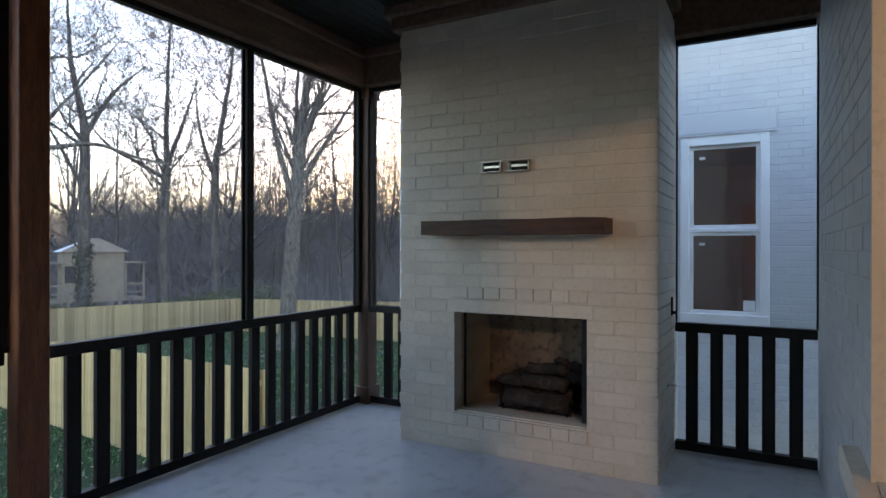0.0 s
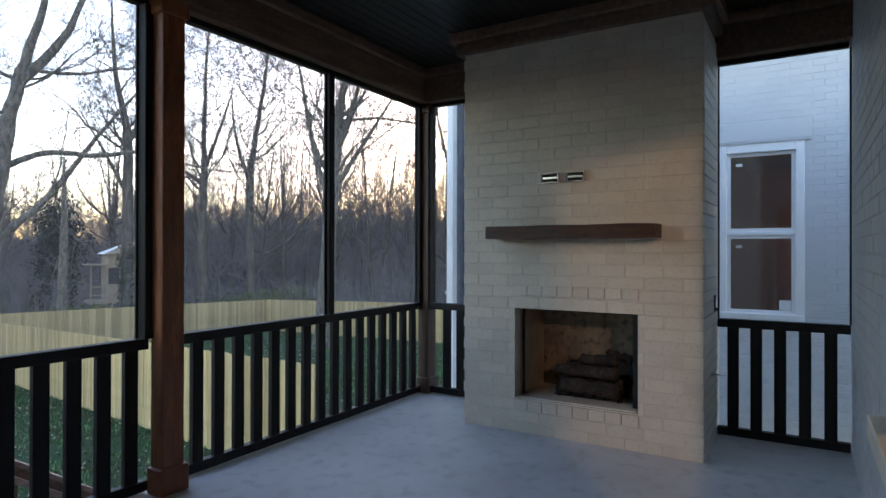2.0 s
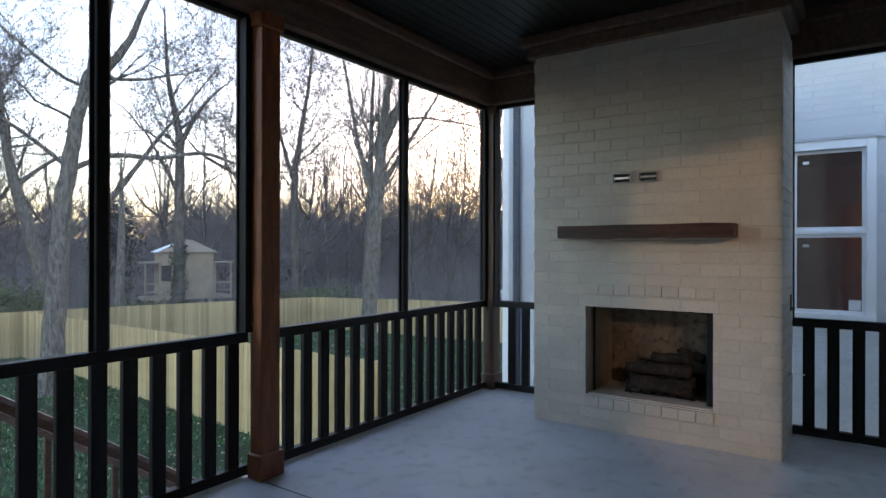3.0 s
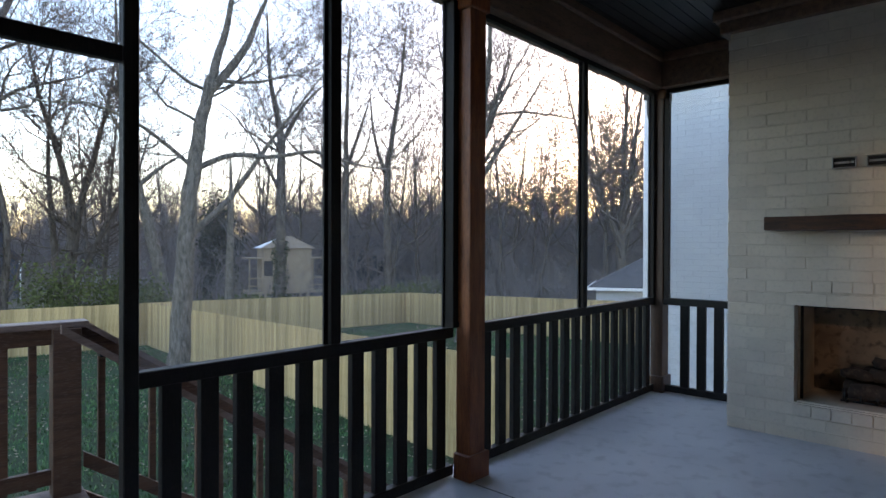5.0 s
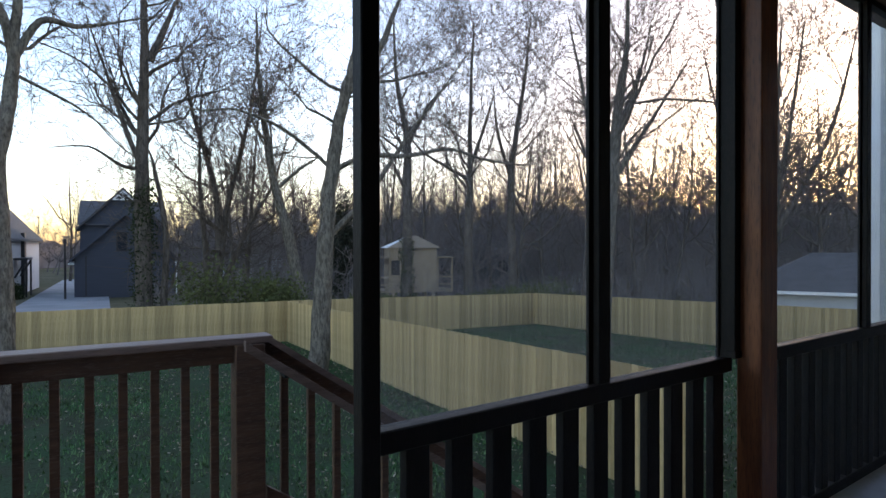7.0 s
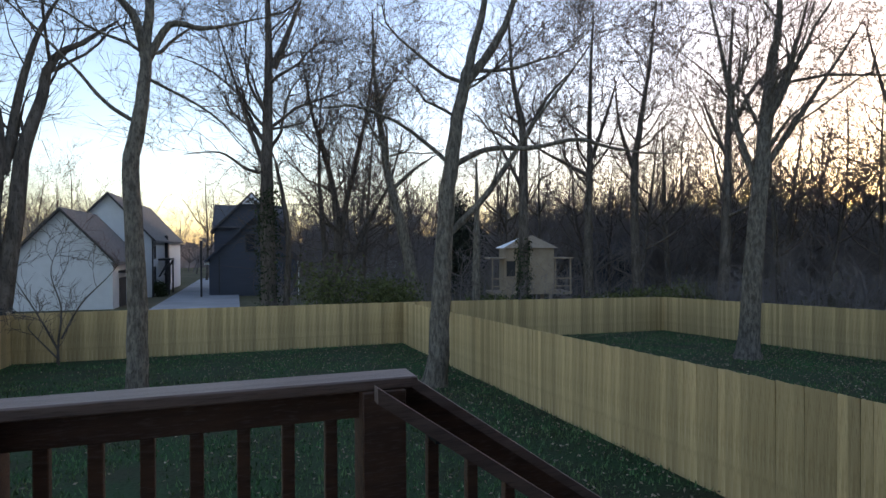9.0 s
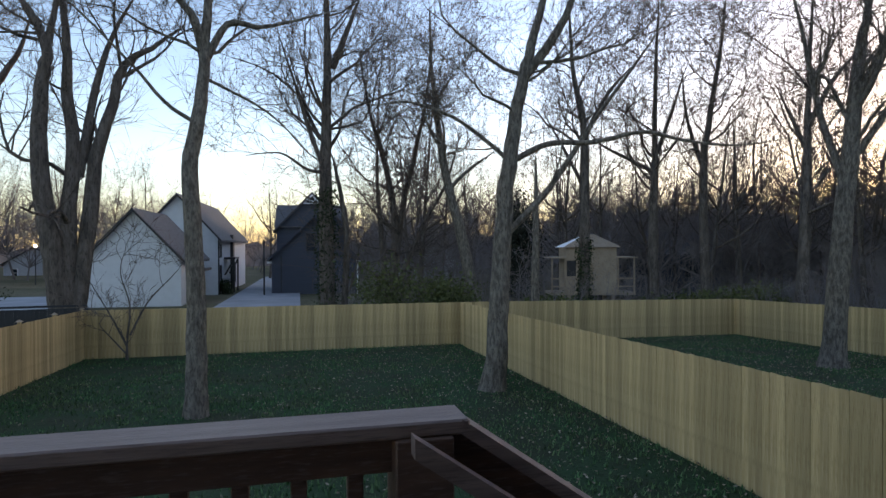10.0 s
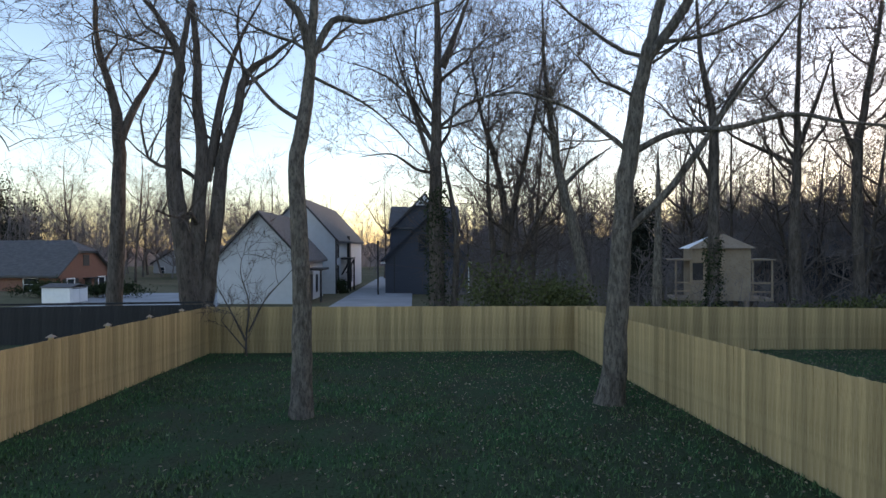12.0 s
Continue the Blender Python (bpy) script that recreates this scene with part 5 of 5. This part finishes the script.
tree("slim forked dark bare tree beyond the black fence",
     [[(-12.2, 38.3, -3.3), (-12.0, 38.4, 2.5), (-11.9, 38.4, 7.0), (-12.2, 38.3, 9.3), (-12.8, 38.1, 11.9), (-13.0, 38.0, 15.2)],
      [(-11.9, 38.4, 6.8), (-11.2, 38.6, 8.8), (-10.1, 39.0, 11.1), (-9.6, 39.1, 13.0)]],
     [0.42, 0.24], 15, bark_dark, 4.2, 3, 0.7, start=0.6)
tree("tall ivy-clad bare tree behind the back fence",
     [[(4.9, 36.9, -3.2), (4.8, 36.9, 2.5), (4.8, 36.9, 6.2), (4.9, 36.9, 10.2), (4.9, 36.9, 14.9), (4.8, 36.9, 18.0)],
      [(5.7, 36.8, -3.2), (5.9, 36.7, 1.8), (5.4, 36.8, 5.3), (5.1, 36.9, 6.5)],
      [(4.7, 36.9, 5.6), (3.9, 37.1, 7.9), (3.1, 37.1, 10.5), (2.3, 37.2, 13.0)],
      [(5.2, 36.9, 11.2), (6.0, 36.7, 13.3), (6.8, 36.5, 15.5)],
      [(4.6, 37.0, 5.4), (3.7, 37.1, 5.6), (2.4, 37.2, 6.4), (0.6, 37.3, 6.2)]],
     [0.44, 0.20, 0.15, 0.22, 0.11], 16, bark_dark, 4.2, 3, 0.9, start=0.42, ivy=7.5)
tree("crooked pale leaning bare tree in the woods edge",
     [[(13.4, 35.4, -3.3), (12.5, 35.8, 1.8), (11.8, 36.1, 4.6), (11.3, 36.3, 7.8), (10.9, 36.4, 11.3), (10.8, 36.5, 15.0)],
      [(11.8, 36.1, 4.6), (13.1, 35.6, 5.9), (14.2, 35.1, 6.7)]], [0.36, 0.14], 17, bark_grey, 3.2, 3, 1.2, start=0.45)
tree("broken-topped bare trunk in the woods edge", [[(14.3, 30.5, -3.3), (14.4, 30.5, 2.3), (14.4, 30.5, 5.9)]], [0.25], 18, bark_grey, 0.9, 1, 0.5, start=0.6)
tree("upright bare tree beside the raw board shed",
     [[(19.7, 34.2, -3.4), (19.8, 34.2, 5.5), (19.7, 34.2, 8.6), (19.2, 34.5, 11.8), (19.1, 34.7, 16.0)],
      [(19.8, 34.2, 7.7), (20.9, 33.4, 10.3), (22.3, 32.3, 12.1)], [(19.8, 34.2, 4.6), (18.8, 34.9, 7.1), (17.7, 35.5, 9.4)]], [0.33, 0.16, 0.13], 19, bark_dark, 4.0, 3, 1.0, ivy=5.0)
tree("spreading bare tree in the woods edge",
     [[(25.4, 35.0, -3.4), (25.4, 34.9, 2.4), (25.5, 34.9, 6.0), (25.5, 34.8, 10.5), (25.7, 34.7, 17.0)],
      [(25.4, 34.9, 6.0), (23.9, 36.1, 7.1), (22.7, 37.0, 8.1), (21.2, 37.5, 10.0)], [(25.5, 34.9, 6.7), (26.3, 34.2, 9.8), (26.9, 33.6, 12.5)]], [0.36, 0.14, 0.16], 20, bark_dark, 4.2, 3, 1.1)
tree("many-stemmed bare tree clump behind the back fence",
     [[(9.5, 41.0, -3.4), (9.9, 40.9, 2.6), (9.4, 41.1, 6.2), (8.4, 41.3, 9.8), (7.7, 41.5, 14.0)],
      [(9.6, 41.0, -3.2), (10.3, 40.8, 3.3), (11.1, 40.6, 6.9), (11.8, 40.4, 10.4), (12.4, 40.1, 15.6)],
      [(9.4, 41.1, -3.2), (9.0, 41.2, 2.6), (8.8, 41.2, 6.2), (9.0, 41.2, 12.5)],
      [(9.8, 41.0, -2.0), (11.6, 40.4, 2.6), (13.1, 39.9, 5.4), (14.0, 39.6, 9.0)]], [0.28, 0.24, 0.22, 0.17], 21, bark_dark, 3.8, 3, 1.2)
tree("tall bare tree deeper in the wood",
     [[(29.1, 34.3, -3.4), (29.0, 34.4, 5.7), (29.2, 34.2, 8.9), (29.7, 33.7, 13.3), (30.0, 33.4, 18.0)],
      [(29.0, 34.4, 6.3), (28.3, 35.1, 9.7), (28.1, 35.3, 13.1)]], [0.32, 0.16], 22, bark_dark, 4.4, 3, 1.2)
tree("tall bare tree behind the far yard corner",
     [[(28.9, 27.4, -3.4), (29.2, 27.2, 2.9), (29.2, 27.1, 8.4), (29.4, 26.9, 15.0)], [(29.2, 27.1, 7.6), (30.1, 26.1, 10.3), (31.3, 24.7, 12.2)], [(29.2, 27.2, 6.5), (28.2, 28.2, 10.1)]],
     [0.34, 0.17, 0.14], 23, bark_dark, 4.4, 3, 1.3)

tree("dense-crowned bare tree beyond the grey-roofed outbuilding",
     [[(37.5, 19.8, -3.4), (37.6, 19.8, 1.5), (37.5, 19.6, 6.5), (37.8, 19.3, 15.5)], [(37.5, 19.7, 1.5), (36.1, 21.7, 7.0), (35.3, 23.1, 14.0)], [(37.5, 19.7, 2.0), (39.1, 17.3, 7.6), (39.9, 15.9, 14.5)], [(37.5, 19.7, 3.0), (36.0, 18.1, 8.0), (35.3, 16.9, 14.5)]],
     [0.34, 0.2, 0.2, 0.18], 24, bark_dark, 4.8, 3, 1.5, start=0.15)
tree("bare tree whose long limbs reach over the side fence",
     [[(-17.5, 19.5, -2.6), (-17.2, 19.6, 2.0), (-16.6, 19.8, 6.5), (-16.0, 20.0, 11.0)],
      [(-16.7, 19.8, 6.0), (-14.6, 19.6, 8.4), (-12.8, 20.1, 7.7), (-11.8, 20.7, 7.3), (-10.8, 21.3, 7.1), (-9.7, 21.9, 6.1)],
      [(-17.1, 19.7, 3.4), (-14.6, 19.2, 5.8), (-12.8, 20.1, 5.2), (-11.8, 20.7, 4.9), (-10.5, 21.5, 4.5), (-9.5, 22.0, 4.5), (-9.1, 22.1, 3.9)]],
     [0.36, 0.10, 0.085], 25, bark_dark, 2.6, 3, 1.0, start=0.6)

# bare shrub against the back fence
tree("small bare shrub spreading against the back fence",
     [[(-3.9, 27.9, -2.95), (-3.9, 27.9, -2.2), (-3.8, 27.9, -1.2)],
      [(-3.9, 27.9, -2.3), (-4.4, 27.9, -1.2), (-4.9, 27.8, -0.2), (-5.3, 27.8, 0.6)],
      [(-3.9, 27.9, -2.0), (-3.8, 27.9, -0.8), (-4.1, 27.9, 0.4), (-3.9, 27.9, 1.3)],
      [(-3.8, 27.9, -1.9), (-3.2, 27.9, -0.7), (-2.4, 27.9, 0.2), (-2.0, 27.9, 0.7)],
      [(-3.9, 27.9, -2.6), (-4.6, 27.85, -1.7), (-4.8, 27.85, -1.4)]], [0.05, 0.035, 0.035, 0.035, 0.03], 31, bark_dark, 1.0, 2, 2.2, group="shrubs", start=0.5)

# woodland: a few grown trees, repeated and turned
models = []
for k in range(6):
    rr = np.random.RandomState(60 + k)
    hgt = rr.uniform(15, 20)
    top = np.array([rr.uniform(-1.6, 1.6), rr.uniform(-1.6, 1.6), hgt])
    bow = np.array([rr.uniform(-0.7, 0.7), rr.uniform(-0.7, 0.7), 0])
    st = [[tuple(top * q + bow * math.sin(q * 5.0 + k) - np.array([0, 0, 0.6])) for q in (0, 0.15, 0.35, 0.55, 0.8, 1.0)]]
    rad = [rr.uniform(0.16, 0.24)]
    for j in range(5):
        q = rr.uniform(0.26, 0.62)
        p = top * q + bow * math.sin(q * 5.0 + k) - np.array([0, 0, 0.6])
        az, ln = 2.4 * j + rr.uniform(-0.5, 0.5), rr.uniform(4.0, 7.5) * (1.15 - 0.5 * q)
        out = np.array([math.cos(az), math.sin(az), 0])
        st.append([tuple(p), tuple(p + out * ln * 0.30 + (0, 0, ln * 0.22)), tuple(p + out * ln * 0.52 + (0, 0, ln * 0.55)), tuple(p + out * ln * (0.62 + 0.25 * (j % 2)) + (0, 0, ln * 1.0))])
        rad.append(rad[0] * rr.uniform(0.34, 0.55))
    models.append(tree("slender bare woodland tree", st, rad, 70 + k, bark_dark, 3.4, 2, 0.72, group="woodland trees", start=0.35, min_twig=0.0145))
spots = []
rr = np.random.RandomState(9)
tries = 0
while len(spots) < 135 and tries < 6000:
    tries += 1
    bearing = rr.uniform(-40, 84) if rr.uniform() < 0.3 else rr.uniform(30, 86)
    dist = rr.uniform(40, 95) if bearing > 14 else rr.uniform(85, 150)
    x, y = dist * math.sin(radians(bearing)), 4 + dist * math.cos(radians(bearing))
    if y < 29 and x < 27 or x < 27 and y < 20 or (x > 24 and y < 18 and x < 40 and y > 4):
        continue
    if -14 < x < 14 and 46 < y < 92 or (16 < x < 25 and 32 < y < 41) or (-34 < x < -14 and y < 80):
        continue
    if all((x - a) ** 2 + (y - b) ** 2 > 14 for a, b in spots):
        spots.append((x, y))
for i, (x, y) in enumerate(spots):
    m = pose(x, y, float(ground_z(x, y)), rr.uniform(-4, 4), rr.uniform(-4, 4), rr.uniform(0, 360))
    o = models[i % 6]
    if i < 6:
        o.matrix_basis = m
    else:
        copy_thing(o, m)


def scrub(bun, rr, base, height, spread, limbs, radius):
    """Branchy crowns in bulk: limbs fan out from the stem, forks and twigs from the limbs."""
    n = len(base)
    base, height = np.asarray(base, float), np.asarray(height, float)
    lean = rr.normal(size=(n, 3)) * 0.10 * height[:, None]
    lean[:, 2] = 0
    crotch = base + lean * 0.4 + np.stack([0 * height, 0 * height, height * rr.uniform(0.15, 0.4, n)], -1)
    bun.sticks(base, crotch, radius * height * 1.5, radius * height * 1.1)
    owner = np.repeat(np.arange(n), limbs)
    h = height[owner]
    az = rr.uniform(0, 2 * math.pi, len(owner))
    reach = h * spread * np.sqrt(rr.uniform(0.02, 1, len(owner)))
    rise = np.sqrt(np.clip(1 - (reach / (h * spread * 1.15)) ** 2, 0.05, 1))
    tip = base[owner] + lean[owner] + np.stack([np.cos(az) * reach, np.sin(az) * reach, h * (0.35 + 0.65 * rise) * rr.uniform(0.75, 1.0, len(owner))], -1)
    start = crotch[owner]
    knee = start + (tip - start) * 0.5 + np.stack([np.cos(az) * reach * 0.18, np.sin(az) * reach * 0.18, -0.06 * h], -1) + rr.normal(size=tip.shape) * 0.03 * h[:, None]
    r = radius * h
    bun.sticks(start, knee, r * 0.8, r * 0.55)
    bun.sticks(knee, tip, r * 0.55, r * 0.25)
    for a, b, kids, size in ((knee, tip, 5, 0.20), (start, knee, 2, 0.17)):
        o = np.repeat(np.arange(len(a)), kids)
        q = a[o] + (b - a)[o] * rr.uniform(0.1, 1, len(o))[:, None]
        e = q + ((b - a)[o] * 0.25 + rr.normal(size=q.shape) * h[o][:, None] * size * 0.55 + np.stack([0 * q[:, 0], 0 * q[:, 0], h[o] * 0.05], -1))
        bun.sticks(q, e, r[o] * 0.32, r[o] * 0.18)
        if size > 0.18:
            o2 = np.repeat(np.arange(len(q)), 3)
            q2 = q[o2] + (e - q)[o2] * rr.uniform(0.2, 1, len(o2))[:, None]
            e2 = q2 + (e - q)[o2] * 0.3 + rr.normal(size=q2.shape) * h[o][o2][:, None] * 0.055
            bun.sticks(q2, e2, r[o][o2] * 0.2, r[o][o2] * 0.14)


# dense undergrowth of branchy saplings below the wood, and leafy brush along the fences
rr = np.random.RandomState(4)
foot, tall = [], []
for i in range(1250):
    bearing = rr.uniform(8, 86)
    dist = rr.uniform(33, 85)
    x, y = dist * math.sin(radians(bearing)), 4 + dist * math.cos(radians(bearing))
    if (y < 29.5 and x < 26) or (x < 42 and y < 17 and x > 24) or (18 < x < 25 and 33 < y < 40) or (x < 14 and y > 45):
        continue
    foot.append((x, y, float(ground_z(x, y))))
    tall.append(rr.uniform(1.2, 3.6) if i % 4 or dist < 42 else rr.uniform(4.0, 7.5))
stems = Bundle()
scrub(stems, rr, foot, tall, 0.55, 4, 0.0075)
foot, tall = [], []
for i in range(330):
    bearing = rr.uniform(13, 88) if i % 3 == 0 else rr.uniform(36, 88)
    dist = rr.uniform(58, 96)
    x, y = dist * math.sin(radians(bearing)), 4 + dist * math.cos(radians(bearing))
    foot.append((x, y, float(ground_z(x, y))))
    tall.append(rr.uniform(6.5, 12.5))
scrub(stems, rr, foot, tall, 0.45, 10, 0.0088)
tagged(stems.object("undergrowth", hazed_twig, None, smooth=False), "tangled leafless undergrowth of the wood", "undergrowth", kind="stuff")


def bush(label, x, y, rx, ry, rz, n, mat, seed, size=0.10):
    rr = np.random.RandomState(seed)
    z = float(ground_z(x, y))
    ob = thing("bush", label, "bush", "bushes beyond the fence")
    st = Bundle()
    lobes = rr.normal(size=(14, 3)) * np.array([rx, ry, rz * 0.35]) * 0.55 + np.array([x, y, z + rz * 0.55])
    c = []
    for q in lobes:
        st.add([(x + (q[0] - x) * 0.4, y + (q[1] - y) * 0.4, z), (q + np.array([x, y, z])) / 2, q], [0.04, 0.03, 0.012], 4)
        c.append(q + rr.normal(size=(n // 14, 3)) * np.array([rx, ry, rz * 0.6]) * 0.27)
    st.object("stems", twig_bark, ob)
    v, f = quads(np.concatenate(c), size, rr)
    raw("leaves", v.tolist(), f.tolist(), mat, ob, "dull green leaves")
    return ob


bush("dull green leafy bush behind the back fence", 8.3, 33.0, 2.6, 1.2, 3.2, 4200, brush_leaf, 1)
bush("dull green leafy bush behind the back fence", 11.0, 34.0, 2.0, 1.2, 2.2, 3200, brush_leaf, 2)
bush("low dull green brush behind the fence", 16.0, 31.5, 2.2, 1.0, 1.7, 5000, brush_leaf, 3)
bush("low dull green brush behind the fence", 24.5, 32.0, 2.2, 1.2, 1.7, 5000, brush_leaf, 4)
bush("low dull green brush behind the fence", 29.0, 30.5, 2.4, 1.4, 1.9, 5000, brush_leaf, 5)
bush("dark clipped hedge by the brick house", -20.5, 60.0, 2.6, 0.8, 1.3, 5000, ivy_leaf, 6, 0.10)
bush("dark clipped hedge by the brick house", -25.5, 62.0, 2.2, 0.8, 1.3, 4000, ivy_leaf, 7, 0.10)
bush("dark evergreen tree crown behind the brick house", -50.0, 100.0, 3.6, 3.6, 12.0, 16000, ever_leaf, 8, 0.20)
bush("dark evergreen shrub in the wood", 26.1, 54.7, 1.8, 1.8, 8.5, 8000, ever_leaf, 9, 0.16)
bush("small green shrub by the white house wall", -0.9, 66.0, 1.0, 0.8, 1.4, 2500, ivy_leaf, 10, 0.1)

# distant wooded ridge; its haze is only the paler twig colour
vv, ff = [], []
rr = np.random.RandomState(2)
N = 420
for i in range(N + 1):
    b = -62 + 160 * i / N
    d = 165 + 12 * math.sin(i * 0.11)
    x, y = d * math.sin(radians(b)), d * math.cos(radians(b))
    top = 1.2 + 3.4 * (1 / (1 + math.exp(-(b - 18) / 9))) + 1.6 * noise.noise((i * 0.05, 0, 0)) + 1.3 * noise.noise((i * 0.31, 5, 0)) + rr.uniform(-0.5, 0.5)
    vv += [(x, y, -9), (x, y, top)]
foot, tall = [], []
for i in range(330):
    bearing = rr.uniform(-50, 92)
    d = rr.uniform(98, 158)
    x, y = d * math.sin(radians(bearing)), d * math.cos(radians(bearing))
    foot.append((x, y, float(ground_z(x, y)) - 0.5))
    low = math.exp(-((bearing - 6) / 9) ** 2)
    tall.append(rr.uniform(11.5, 17.0) * (1 - 0.42 * low) * (0.88 if bearing < 0 else 1.0))
fringe = Bundle()
scrub(fringe, rr, foot, tall, 0.42, 10, 0.0095)
tagged(fringe.object("far_woods", hazed_twig, None, smooth=False), "rounded crowns of distant bare woods, greyed by haze in the colour", "woods", kind="stuff")
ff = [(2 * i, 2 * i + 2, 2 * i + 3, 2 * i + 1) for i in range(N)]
tagged(raw("backdrop", vv, ff, hazed_twig), "dark wooded ridge in the distance, haze painted into its colour", "backdrop", kind="structure")

# ---------------------------------------------------------------- bricks last
bl, bp_, bj = 0.247, 0.0852, 0.006
bme = brick_mesh("brick", bl, bp_ - bj, 0.016, cream_brick)
holes = [(0.97, 1.885, 0.257, 0.94)]
cells = courses(FY0, FY1, 0.0, 2.93, bl, bp_, bj, holes)
lay_bricks(fire, cells, bme, lambda u, z, o: pose(FX + 0.014 + o, u, z), bl, bp_ - bj, lambda c: (abs(c[1] - 1.1) > 1.2, abs(c[1] - 1.1)), "cream painted brick courses", cream_brick, 1)
# proud courses over and under the firebox
for z0, lab in ((1.035, "projecting brick course above the firebox"), (0.172, "projecting brick hearth course")):
    for i in range(8):
        ya = 0.962 + i * 0.1165
        part("proud_brick", boxes((FX - 0.020, FX + 0.001, ya, ya + 0.113, z0, z0 + 0.078), bevel=0.004), cream_brick, fire)
sm = brick_mesh("brick", bl, bp_ - bj, 0.016, cream_brick)
v, f = [], []
for sgn, yy in ((1, FY0), (-1, FY1)):
    for u, z, ln, ht in courses(FX + 0.015, 4.12, 0.0, 2.93, bl, bp_, bj):
        m = pose(u, yy + sgn * 0.014, z, 0, 0, 90 * sgn) @ Matrix.Diagonal((1, ln / bl, ht / (bp_ - bj), 1))
        base = len(v)
        v += [m @ q.co for q in sm.vertices]
        f += [tuple(a + base for a in p.vertices) for p in sm.polygons]
tagged(raw("side_brickwork", v, f, cream_brick, fire, "cream painted brick courses of the chimney side"), kind="stuff")

# neighbour's wall
nl, npitch, nj = 0.207, 0.0742, 0.006
nme = brick_mesh("brick", nl, npitch - nj, 0.012, white_brick)
cells = courses(-2.2, 4.42, -2.6, 4.6, nl, npitch, nj, [(W["y0"] - 0.0, W["y1"] + 0.0, W["z0"] - 0.03, W["z1"] + 0.235)])
lay_bricks(nb, cells, nme, lambda u, z, o: pose(NX + 0.0072 + o * 0.5, u, z), nl, npitch - nj, lambda c: abs(c[0] - 0.2) + 0.4 * abs(c[1] - 1.2), "white painted brick courses", white_brick, 2)
# house wall of the porch
cells = courses(1.89, 4.12, 0.0, 3.09, bl, bp_, bj)
hme = brick_mesh("brick", bl, bp_ - bj, 0.012, white_brick)
lay_bricks(bpy.data.objects["wall_house"], cells, hme, lambda u, z, o: pose(u, WY - 0.0088 + o * 0.5, z, 0, 0, -90), bl, bp_ - bj, lambda c: abs(c[1] - 1.3), "white painted brick courses", white_brick, 8)
